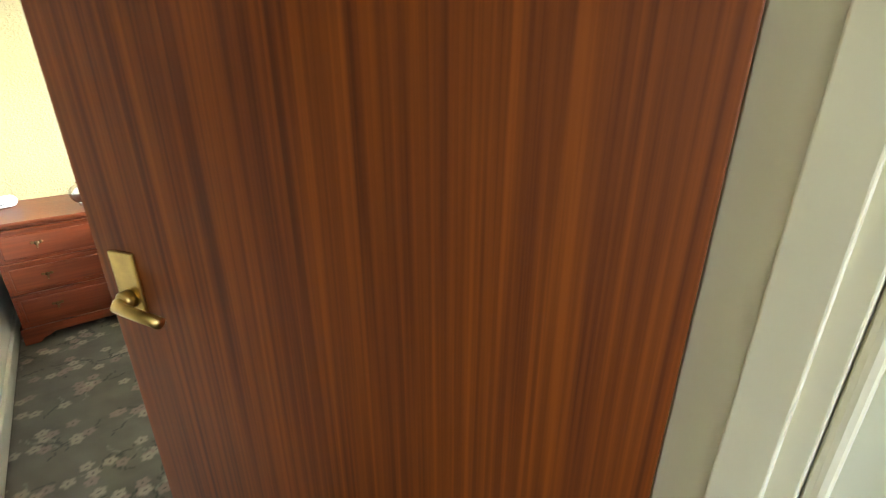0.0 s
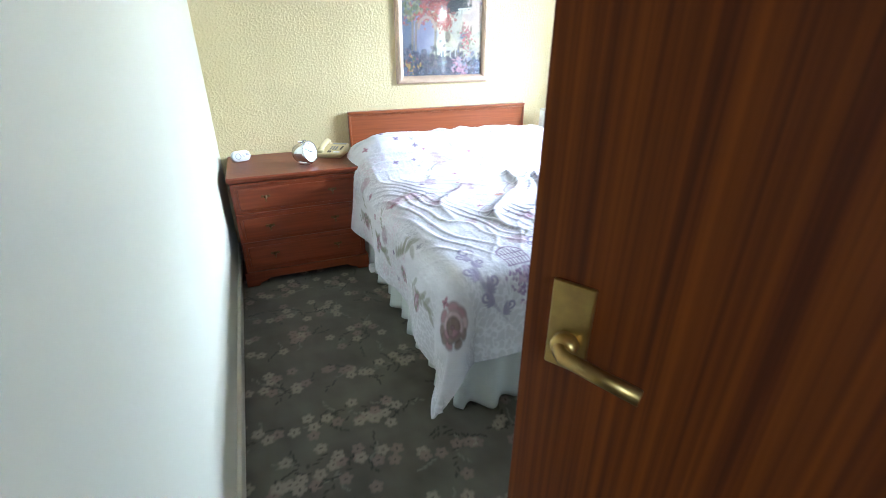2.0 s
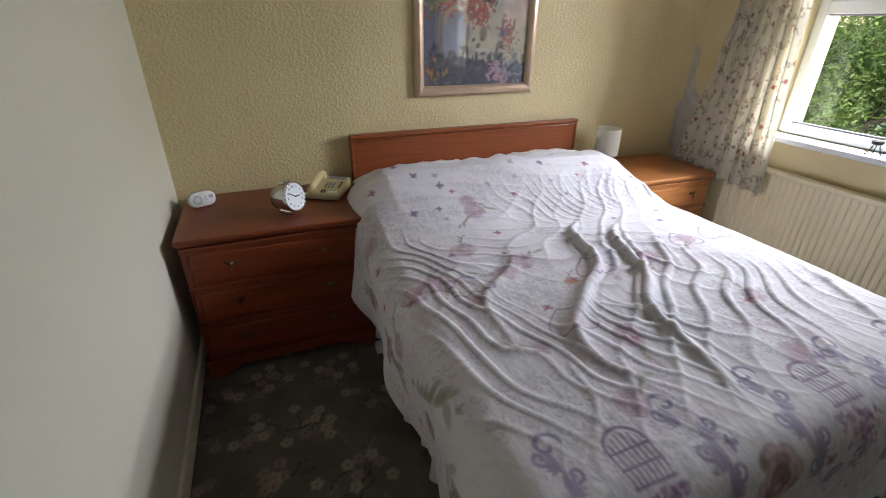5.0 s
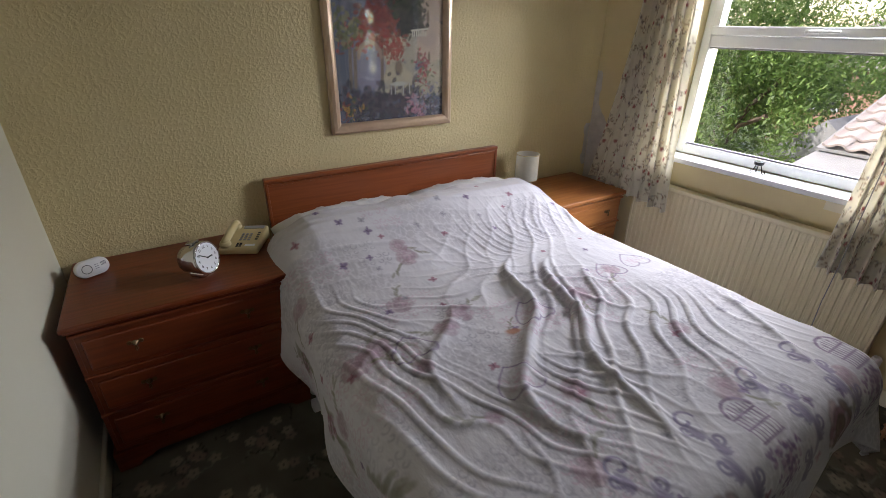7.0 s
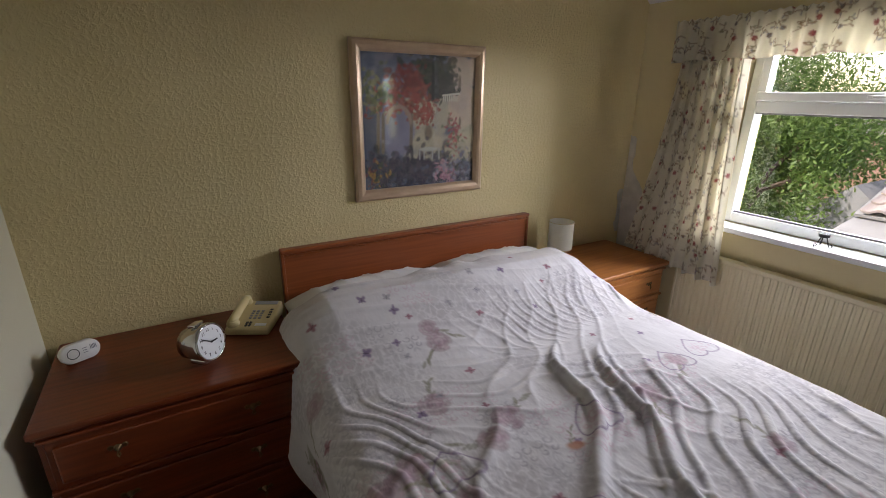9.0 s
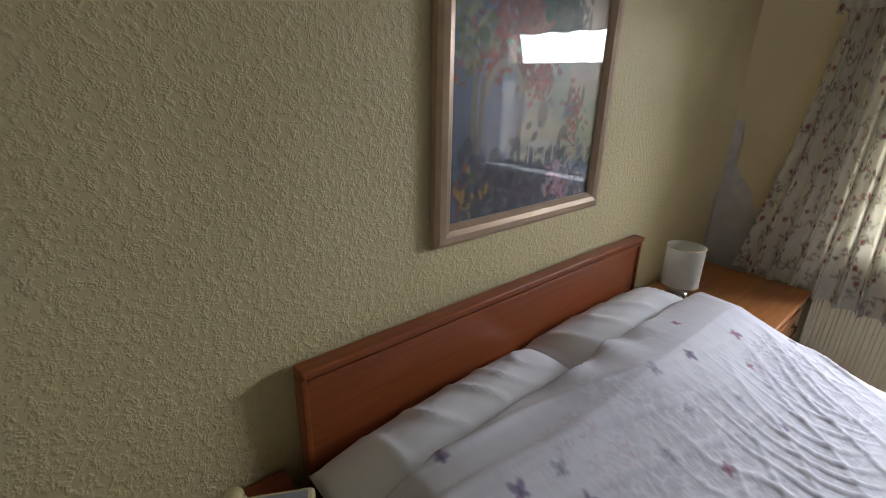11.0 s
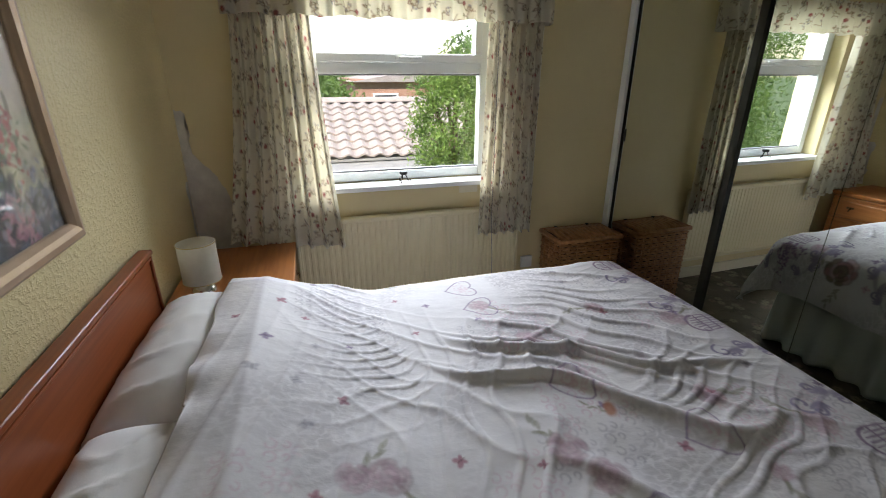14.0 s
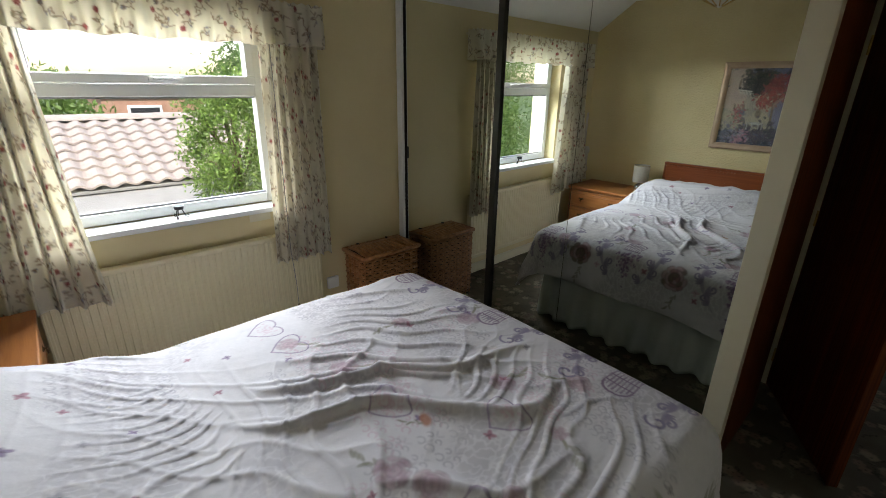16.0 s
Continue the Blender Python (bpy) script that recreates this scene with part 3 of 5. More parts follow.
def pillow(x, y, z, w, l, h, rz, rx, seed):
    n, m = 60, 44
    u, v = np.meshgrid(np.linspace(-1, 1, n), np.linspace(-1, 1, m), indexing="ij")
    edge = np.clip(1 - np.abs(u) ** 3.2, 0, 1) ** 0.5 * np.clip(1 - np.abs(v) ** 3.2, 0, 1) ** 0.5
    pinch = 1 - 0.06 * (1 - np.abs(u)) * np.abs(v) ** 3
    wr = 0.005 * waves(u * 5 + seed, v * 8, seed, 3) + 0.020 * (1 - np.abs(np.sin(u * 9 + 2.2 * waves(u * 3, v * 3, seed + 9, 2)))) ** 3 * np.abs(v)
    bm = bmesh.new()
    for sgn in (1, -1):
        P = np.stack([u * w / 2 * pinch, v * l / 2 * (1 - 0.05 * (1 - np.abs(v)) * np.abs(u)), sgn * (h / 2) * edge + wr * edge], -1)
        g = [[bm.verts.new(P[i, j]) for j in range(m)] for i in range(n)]
        for i in range(n - 1):
            for j in range(m - 1):
                q = (g[i][j], g[i + 1][j], g[i + 1][j + 1], g[i][j + 1])
                bm.faces.new(q if sgn > 0 else q[::-1])
    bmesh.ops.remove_doubles(bm, verts=bm.verts, dist=0.0004)
    ob = link("pillow", bm, LINEN, smooth=True)
    ob.matrix_world = pose(x, y, z, rx, 0, rz)
    tagged(ob, "plump white cotton pillow half under the duvet", "pillow", "pillows on the bed")


pillow(1.22, -0.30, 0.675, 0.74, 0.47, 0.24, 2, 8, 2)
pillow(1.92, -0.29, 0.675, 0.74, 0.47, 0.24, -2, 8, 5)


def duvet_print():
    """Vintage print: damask ground, butterflies, roses, birdcages between scrolls."""
    w, h = 2.4, 2.3
    pr = Print(w, h, 0.0033, (0.72, 0.70, 0.735))
    rng = random.Random(11)
    lil, grey, rosec, pink, olive = (0.24, 0.17, 0.30), (0.42, 0.40, 0.46), (0.38, 0.17, 0.23), (0.62, 0.44, 0.53), (0.26, 0.25, 0.18)
    # fine mottled lace in cloudy patches, denser on the flank and towards the foot
    lace = np.clip(np.abs(waves(pr.X * 120, pr.Y * 120, 5, 2)) * 4 - 0.35, 0, 1)
    patch = np.clip(waves(pr.X * 9, pr.Y * 9, 6, 2) * 2.2 + 0.15 + 0.5 * (pr.X < 0.62) + 0.35 * (pr.Y > 1.35), 0, 1)
    k = (0.42 * lace * patch)[..., None]
    pr.img = pr.img * (1 - k) + np.array((0.40, 0.375, 0.41)) * k
    # faint damask blocks of mirrored curls
    for k in range(34):
        cx, cy = rng.uniform(0.1, w - 0.1), rng.uniform(0.35, h - 0.45)
        nx, ny, c = rng.randint(2, 4), rng.randint(2, 4), (grey if k % 3 else pink)
        for i in range(nx):
            for j in range(ny):
                x, y = cx + (i - nx / 2) * 0.075 + (j % 2) * 0.037, cy + (j - ny / 2) * 0.085
                fade = rng.uniform(0.2, 0.42)
                for f in (-1, 1):
                    for o, rr in ((0.014, 0.012), (-0.018, 0.016)):
                        pr.stroke([(x + f * (0.016 + (rr - 0.0016 * t) * math.cos(t)), y + o + (rr - 0.0016 * t) * math.sin(t)) for t in np.linspace(0, 5, 9)], 0.0026, c, fade)
                    pr.blob(x + f * 0.008, y + 0.034, 0.011, 0.004, f * 0.9, c, fade)
                pr.blob(x, y, 0.004, 0.012, 0, c, fade)
    # roses and leaf sprays along the left flank and across the top
    for k in range(24):
        x, y = rng.uniform(0.15, w - 0.15), rng.uniform(0.5, 1.9)
        pr.leafspray(x, y, 0.12, rng.uniform(0, 6.28), olive, rng, 8, 0.65)
        pr.rose(x, y, rng.uniform(0.03, 0.055), [pink, (0.50, 0.33, 0.40), (0.58, 0.45, 0.51)], rng, 0.45)
    for y in (1.55, 1.3, 0.95, 0.6):
        pr.leafspray(0.30, y, 0.24, rng.uniform(1.0, 2.0), olive, rng, 12, 0.6)
        pr.rose(0.26, y + 0.1, 0.045, [pink, rosec, olive], rng, 0.55)
    for k in range(60):
        pr.butterfly(rng.uniform(0.12, w - 0.12), rng.uniform(0.1, h - 0.15), rng.uniform(0.022, 0.034), rng.uniform(0, 6.28), lil if rng.random() < 0.45 else (rosec if rng.random() < 0.6 else grey), 0.9)
    for k in range(5):
        x, y = rng.uniform(0.4, w - 0.4), rng.uniform(1.0, 1.7)
        pr.stroke([(x + 0.075 * math.sin(a) ** 3, y + 0.06 * (math.cos(a) - 0.35 * math.cos(2 * a) - 0.15 * math.cos(3 * a))) for a in np.linspace(0, 6.28, 30)], 0.003, lil, 0.5)
        for i in range(40):
            pr.blob(x + rng.gauss(0, 0.025), y + rng.gauss(0, 0.022), 0.006, 0.004, rng.uniform(0, 3), pink, 0.5)
    # the bird by the middle
    pr.blob(1.0, 1.20, 0.028, 0.016, 0.4, (0.42, 0.17, 0.09), 0.9)
    pr.leafspray(0.99, 1.19, 0.07, -0.8, olive, rng, 6, 0.8)
    # the large border near the foot: cages, flower bunches, scrolls and roses
    for cx in (0.72, 1.30, 1.88):
        y = h - 0.50
        for f in (-1, 1):
            pr.scroll(cx + f * 0.085, y + 0.29, 0.36, f, (0.29, 0.25, 0.37), 0.85, -1)
        pr.stroke([(cx + 0.05 * math.cos(a), y - 0.01 - 0.045 * math.sin(a)) for a in np.linspace(0, 3.14, 12)], 0.0045, (0.28, 0.2, 0.3), 0.9)
        for k in range(8):
            xx = cx - 0.05 + 0.1 * k / 7
            pr.stroke([(xx, y - 0.01 - 0.03 * math.sin(math.pi * k / 7)), (xx * 0.9 + cx * 0.1, y + 0.075)], 0.0024, (0.28, 0.2, 0.3), 0.8)
        for yy in (0.0, 0.04, 0.075):
            pr.stroke([(cx - 0.05, y + yy), (cx + 0.05, y + yy)], 0.003, (0.28, 0.2, 0.3), 0.85)
        for k in range(120):
            yy = abs(rng.gauss(0, 0.07))
            pr.blob(cx + rng.gauss(0, 0.042) * (1 - min(yy, 0.14) / 0.17), y + 0.09 + yy, 0.008, 0.005, rng.uniform(0, 3), (0.27, 0.17, 0.31) if k % 3 else (0.5, 0.36, 0.48), 0.8)
        pr.rose(cx + 0.30, y + 0.16, 0.075, [(0.45, 0.25, 0.28), (0.62, 0.45, 0.47), (0.28, 0.2, 0.17)], rng, 0.8)
        pr.leafspray(cx + 0.27, y + 0.24, 0.12, 1.2, olive, rng, 8, 0.6)
        pr.butterfly(cx + 0.21, y + 0.06, 0.03, 1.0, lil, 0.85)
        pr.butterfly(cx + 0.18, y + 0.2, 0.032, 2.4, (0.62, 0.42, 0.5), 0.8)
    pr.rose(0.36, h - 0.30, 0.10, [(0.45, 0.25, 0.28), (0.62, 0.45, 0.47), (0.28, 0.2, 0.17)], rng, 0.8)
    for k in range(90):
        x, y = rng.uniform(0.05, w - 0.05), h - 0.04 + rng.gauss(0, 0.015)
        pr.blob(x, y, 0.01, 0.006, rng.uniform(0, 3), grey, 0.5)
    return pr


def duvet():
    pr = duvet_print()
    n, m = 660, 600
    s, r = np.meshgrid(np.linspace(0, 1, n), np.linspace(0, 1, m), indexing="ij")
    # flat cloth: left edge hangs further, most of all at the foot
    left = -1.10 - 0.10 * np.clip((r - 0.6) / 0.4, 0, 1) ** 2
    right = 1.04 + 0.06 * r
    sx = left + (right - left) * s
    ry = -0.30 - r * (1.99 + 0.12 * (1 - s) ** 2 + 0.06 * s ** 3)
    hw, foot = 0.70, -1.98
    dx, dy = np.clip(np.abs(sx) - hw, 0, None), np.clip(foot - ry, 0, None)
    # the corners of the cloth are rounded
    qa, qb = np.clip(dx / 0.5, 0, 1), np.clip(dy / 0.43, 0, 1)
    dx, dy = dx * np.sqrt(1 - 0.28 * qb ** 2), dy * np.sqrt(1 - 0.28 * qa ** 2)
    d = (dx ** 2.3 + dy ** 2.3) ** (1 / 2.3) + 1e-9
    dd = np.hypot(dx, dy) + 1e-9
    R = 0.09
    bend = np.clip(d / (R * math.pi / 2), 0, 1)
    out = np.where(d < R * math.pi / 2, R * np.sin(bend * math.pi / 2), R)
    drop = np.where(d < R * math.pi / 2, R * (1 - np.cos(bend * math.pi / 2)), R + (d - R * math.pi / 2))
    hang = np.clip(d - 0.12, 0, None)
    flare = 0.05 * hang + 0.22 * hang * np.clip(4 * dx * dy / dd ** 2 / 2, 0, 1)
    folds = hang * (0.10 * np.sin(sx * 9 + 1.3 * np.sin(ry * 4)) * (dy > dx) + 0.10 * np.sin(ry * 10 + 1.1) * (dx >= dy))
    out = out + flare + folds
    ux, uy = np.sign(sx) * dx / dd, -dy / dd
    x = np.clip(sx, -hw, hw) + ux * out
    y = np.clip(ry, foot, None) + uy * out
    top = 0.645 + 0.035 * np.clip(1 - (sx / 0.95) ** 2, 0, 1)
    top = top + 0.155 * np.clip((ry + 0.85) / 0.42, 0, 1) ** 1.2 * np.clip(1.25 - (np.abs(sx) / 0.72) ** 4 * 0.5, 0, 1) + 0.010 * waves(sx * 5, ry * 5, 4)
    z = top - drop
    # creases fan out from the pillow's far corner
    on = np.clip(1 - d / 0.16, 0, 1)
    fx, fy = sx - 1.15, ry - 0.35
    ang, rad = np.arctan2(fy, fx), np.hypot(fx, fy)
    warp = waves(sx * 3.2, ry * 3.2, 8, 2)
    def ridges(p, sharp):
        return (1 - np.abs(np.sin(p * 0.5))) ** sharp

    body = np.clip((-0.46 - ry) / 0.42, 0, 1)
    keep = np.clip((ry + 2.05) / 0.5, 0.12, 1) * np.clip((rad - 0.7) / 0.5, 0.05, 1) * body
    g1 = np.clip(waves(sx * 4.4 + 3, ry * 4.0, 12, 2) * 2.2 + 0.5, 0.0, 1.25)
    g2 = np.clip(waves(sx * 4.5, ry * 4.5, 33, 2) * 2.0 + 0.5, 0, 1.2)
    g3 = np.clip(waves(sx * 5 + 9, ry * 4.0, 61, 2) * 2.0 + 0.35, 0, 1)
    creases = 0.023 * ridges(ang * 66 + warp * 6.5 + waves(sx * 8, ry * 8, 91, 2) * 2.6, 3.0) * g1 * keep
    creases += 0.010 * ridges(ang * 124 + waves(sx * 4, ry * 4, 21, 3) * 12, 2.6) * g2 * keep
    creases += 0.007 * ridges((sx * 0.9 + ry * 0.4) * 95 + waves(sx * 6, ry * 6, 55, 3) * 12, 2.4) * g3 * keep
    mid = np.exp(-((sx + 0.05) / 0.5) ** 2 - ((ry + 1.2) / 0.36) ** 2)
    creases += 0.010 * ridges((sx * 0.45 + ry) * 52 + waves(sx * 4.4, ry * 4, 17, 3) * 11, 3) * mid * np.clip(g2 + 0.25, 0, 1)
    ph4 = ry * 75 + sx * 9 + waves(sx * 2.5, ry * 2, 71, 2) * 6
    creases += 0.010 * ridges(ph4, 2.2) * (1 - body) * np.clip(waves(sx * 2.6, ry * 2, 77, 2) + 0.6, 0, 1)
    side = np.clip(d / 0.2, 0, 1) * 0.006 * waves(sx * 11, ry * 11, 40, 3)
    z = z + creases * (0.25 + 0.75 * on) + side * 0.4
    x = x + ux * side
    y = y + uy * side
    z = np.maximum(z, 0.012)
    # puckered head hem
    hem = np.exp(-r * 45)
    z += hem * (0.012 * np.sin(sx * 24 + 2 * np.sin(sx * 7)) - 0.012)
    y += hem * 0.010 * np.sin(sx * 17)
    P = np.stack([1.56 + x, y, z], -1)
    col = pr.at(sx + 1.21, (-ry - 0.36) + 0.22)
    ob = sheet("duvet", P, CLOTH, col, thick=0.012)
    tagged(ob, "rumpled white duvet printed with lilac birdcages, roses and butterflies", "duvet")


duvet()


# chests of drawers
def drop_handle(parent, x, y, z):
    h = part("handle", moved(lathe([(0.012, 0), (0.011, 0.003), (0.005, 0.006), (0.004, 0.014), (0.0, 0.016)], 14, False), pose(x, y, z, 90)), DARKB, parent, "antique brass drop handle", True)
    for s in (-1, 1):
        part("backplate_wing", moved(lathe([(0.009, 0), (0.007, 0.002)], 10), pose(x + s * 0.018, y, z + 0.004, 90)), DARKB, h)
    part("drop", tube([(x, y - 0.012, z - 0.002), (x - 0.004, y - 0.014, z - 0.018), (x, y - 0.014, z - 0.026), (x + 0.004, y - 0.014, z - 0.018), (x, y - 0.012, z - 0.002)], 0.0026, 6), DARKB, h)


def chest(name, x0, x1, depth, height, wood, label, front=-1):
    w = x1 - x0
    d = base(name, pose((x0 + x1) / 2, -0.02, 0))
    tagged(d, label, "chest of drawers")
    h = w / 2
    part("carcass", bx(-h + 0.012, h - 0.012, -depth + 0.03, 0, 0.09, height - 0.022), wood, d)
    tp = part("top", bx(-h, h, -depth, 0.004, height - 0.022, height, bevel=0.006, seg=3), wood, d)
    part("under_moulding", bx(-h + 0.006, h - 0.006, -depth + 0.012, 0, height - 0.034, height - 0.0225, bevel=0.004), wood, tp)
    # shaped plinth: bracket feet with a cut-away between
    bm = bmesh.new()
    prof = [(-h, 0), (-h + 0.07, 0), (-h + 0.085, 0.02), (-h + 0.12, 0.03), (-h + 0.14, 0.045), (h - 0.14, 0.045), (h - 0.12, 0.03), (h - 0.085, 0.02), (h - 0.07, 0), (h, 0), (h, 0.095), (-h, 0.095)]
    a = [bm.verts.new((p, -depth + 0.012, q)) for p, q in prof]
    b = [bm.verts.new((p, -depth + 0.034, q)) for p, q in prof]
    bm.faces.new(a)
    bm.faces.new(b[::-1])
    for i in range(len(prof)):
        bm.faces.new((a[i], b[i], b[(i + 1) % len(prof)], a[(i + 1) % len(prof)]))
    bmesh.ops.recalc_face_normals(bm, faces=bm.faces)
    part("plinth", bm, wood, d)
    for s in (-1, 1):
        part("plinth_side", bx(*sorted((s * h, s * (h - 0.02))), -depth + 0.034, 0, 0, 0.095), wood, d)
    n, z0 = 3, 0.108
    hh = (height - 0.044 - z0) / n
    for k in range(n):
        a, b = z0 + k * hh + 0.006, z0 + (k + 1) * hh - 0.006
        dr = part("drawer", bx(-h + 0.028, h - 0.028, -depth + 0.018, -depth + 0.05, a, b, bevel=0.003), wood, d)
        part("raised_panel", bx(-h + 0.045, h - 0.045, -depth + 0.008, -depth + 0.0185, a + 0.020, b - 0.020, bevel=0.006), wood, dr)
        part("rail", bx(-h + 0.014, h - 0.014, -depth + 0.009, -depth + 0.029, b + 0.0005, b + 0.0115, bevel=0.003), wood, d)
        for s in (-1, 1):
            drop_handle(dr, s * w * 0.25, -depth + 0.008, (a + b) / 2 + 0.008)


chest("chest_of_drawers", 0.045, 0.815, 0.55, 0.70, MAHOG, "reddish-brown wooden chest with three drawers and brass handles")
chest("bedside_chest", 2.37, 3.01, 0.49, 0.66, PINE, "orange-brown pine chest of drawers under the window corner")


# picture
def picture():
    x0, x1, z0, z1 = 1.226, 1.932, 1.113, 1.822
    cx, cz, w, h = (x0 + x1) / 2, (z0 + z1) / 2, x1 - x0, z1 - z0
    d = base("framed_picture", pose(cx, -0.003, cz))
    tagged(d, "framed print of a Mediterranean terrace with red flowers", "picture")
    fw = 0.052
    # mitred moulding with a rounded section
    sec = [(0, 0), (0, 0.018), (0.010, 0.027), (0.026, 0.030), (0.040, 0.026), (0.050, 0.016), (fw, 0.012), (fw, 0)]
    for k in range(4):
        bm = bmesh.new()
        L = (w if k % 2 == 0 else h) / 2
        o = (h if k % 2 == 0 else w) / 2
        A = [bm.verts.new((-L + a, -b, o - a)) for a, b in sec]
        B = [bm.verts.new((L - a, -b, o - a)) for a, b in sec]
        for i in range(len(sec) - 1):
            bm.faces.new((A[i], A[i + 1], B[i + 1], B[i]))
        bm.transform(Matrix.Rotation(radians(90 * k), 4, "Y"))
        part("frame_side", bm, FRAMEG, d)
    iw, ih = w - 2 * fw + 0.004, h - 2 * fw + 0.004
    pr = Print(iw, ih, 0.0035, (0.16, 0.17, 0.24))
    rng = random.Random(3)
    S = lambda u, v: (u * iw, v * ih)

    def dab(u, v, su, sv, n, cols, r=0.012, a=0.75):
        for k in range(n):
            x, y = S(u + rng.gauss(0, su), v + rng.gauss(0, sv))
            pr.blob(x, y, r * rng.uniform(0.5, 1.4), r * rng.uniform(0.3, 0.8), rng.uniform(0, 3.1), rng.choice(cols), a)
    dab(0.3, 0.9, 0.3, 0.08, 90, [(0.2, 0.22, 0.32), (0.28, 0.27, 0.36), (0.15, 0.16, 0.25)], 0.04)
    for k in range(160):
        u, v = rng.uniform(0.36, 1.0), rng.uniform(0.2, 0.66)
        pr.blob(*S(u, v), 0.03, 0.025, 0, rng.choice([(0.55, 0.47, 0.35), (0.62, 0.52, 0.38), (0.5, 0.43, 0.36)]), 0.7)
    for k in range(90):
        u, v = rng.uniform(0.78, 1.0), rng.uniform(0.5, 0.98)
        pr.blob(*S(u, v), 0.03, 0.03, 0, rng.choice([(0.62, 0.46, 0.38), (0.66, 0.5, 0.4), (0.56, 0.42, 0.37)]), 0.8)
    for k in range(40):
        pr.blob(*S(rng.uniform(0.14, 0.4), rng.uniform(0.3, 0.6)), 0.03, 0.05, 0, rng.choice([(0.27, 0.25, 0.36), (0.33, 0.3, 0.42)]), 0.7)
    for u, v, su, sv in ((0.85, 0.8, 0.014, 0.06), (0.75, 0.5, 0.014, 0.045), (0.86, 0.5, 0.012, 0.04), (0.56, 0.42, 0.035, 0.06)):
        pr.blob(*S(u, v), su * iw, sv * ih, 0, (0.24, 0.17, 0.13), 0.85)
    dab(0.62, 0.86, 0.09, 0.06, 170, [(0.05, 0.06, 0.045), (0.09, 0.1, 0.07), (0.12, 0.1, 0.09)], 0.02)
    dab(0.66, 0.76, 0.07, 0.05, 90, [(0.05, 0.05, 0.05), (0.08, 0.07, 0.07)], 0.018)
    dab(0.4, 0.8, 0.09, 0.07, 150, [(0.32, 0.07, 0.07), (0.22, 0.06, 0.06), (0.4, 0.1, 0.09)], 0.017)
    dab(0.3, 0.64, 0.13, 0.06, 160, [(0.45, 0.09, 0.08), (0.26, 0.08, 0.06), (0.5, 0.16, 0.12)], 0.013)
    dab(0.52, 0.58, 0.06, 0.05, 80, [(0.5, 0.1, 0.09), (0.35, 0.09, 0.08)], 0.011)
    dab(0.1, 0.7, 0.08, 0.07, 110, [(0.22, 0.22, 0.12), (0.35, 0.33, 0.2), (0.14, 0.16, 0.09)], 0.014)
    for u in (0.12, 0.16, 0.40):
        pr.stroke([S(u, 0.28), S(u + 0.01, 0.56)], 0.008, (0.27, 0.2, 0.16), 0.8)
    pr.stroke([S(0.40 + 0.1 * math.cos(t) - 0.1, 0.5 + 0.12 * math.sin(t)) for t in np.linspace(0, 3.1, 20)], 0.009, (0.45, 0.3, 0.25), 0.8)
    for k in range(8):
        pr.stroke([S(0.7 + k * 0.018, 0.665), S(0.7 + k * 0.018, 0.70)], 0.003, (0.7, 0.65, 0.55), 0.9)
    pr.stroke([S(0.69, 0.705), S(0.85, 0.72)], 0.004, (0.72, 0.66, 0.56), 0.9)
    dab(0.45, 0.13, 0.28, 0.08, 320, [(0.09, 0.07, 0.1), (0.15, 0.11, 0.14), (0.06, 0.06, 0.08)], 0.02)
    dab(0.8, 0.4, 0.04, 0.08, 80, [(0.55, 0.12, 0.13), (0.4, 0.1, 0.12), (0.2, 0.22, 0.14)], 0.01)
    dab(0.72, 0.09, 0.05, 0.04, 60, [(0.66, 0.36, 0.42), (0.5, 0.22, 0.3)], 0.012)
    dab(0.1, 0.12, 0.05, 0.05, 50, [(0.55, 0.3, 0.08), (0.3, 0.1, 0.08), (0.1, 0.12, 0.08)], 0.011)
    dab(0.85, 0.13, 0.1, 0.06, 90, [(0.25, 0.25, 0.35), (0.4, 0.35, 0.42), (0.12, 0.14, 0.14)], 0.011)
    pr.blob(*S(0.56, 0.29), 0.045, 0.011, 0, (0.62, 0.6, 0.55), 0.9)
    for u in (0.52, 0.6, 0.48, 0.66):
        pr.stroke([S(u, 0.29), S(u, 0.21)], 0.003, (0.55, 0.52, 0.5), 0.8)
    P = np.stack([pr.X - iw / 2, np.full_like(pr.X, -0.006), pr.Y - ih / 2], -1)
    sheet("print", P, ART, pr.img, d)
    g = part("glass", bx(-iw / 2, iw / 2, -0.0125, -0.0095, -ih / 2, ih / 2), GLASS, d)
    g.visible_shadow = False
    part("backing", bx(-w / 2 + 0.01, w / 2 - 0.01, -0.004, 0.0, -h / 2 + 0.01, h / 2 - 0.01), INK, d)


picture()


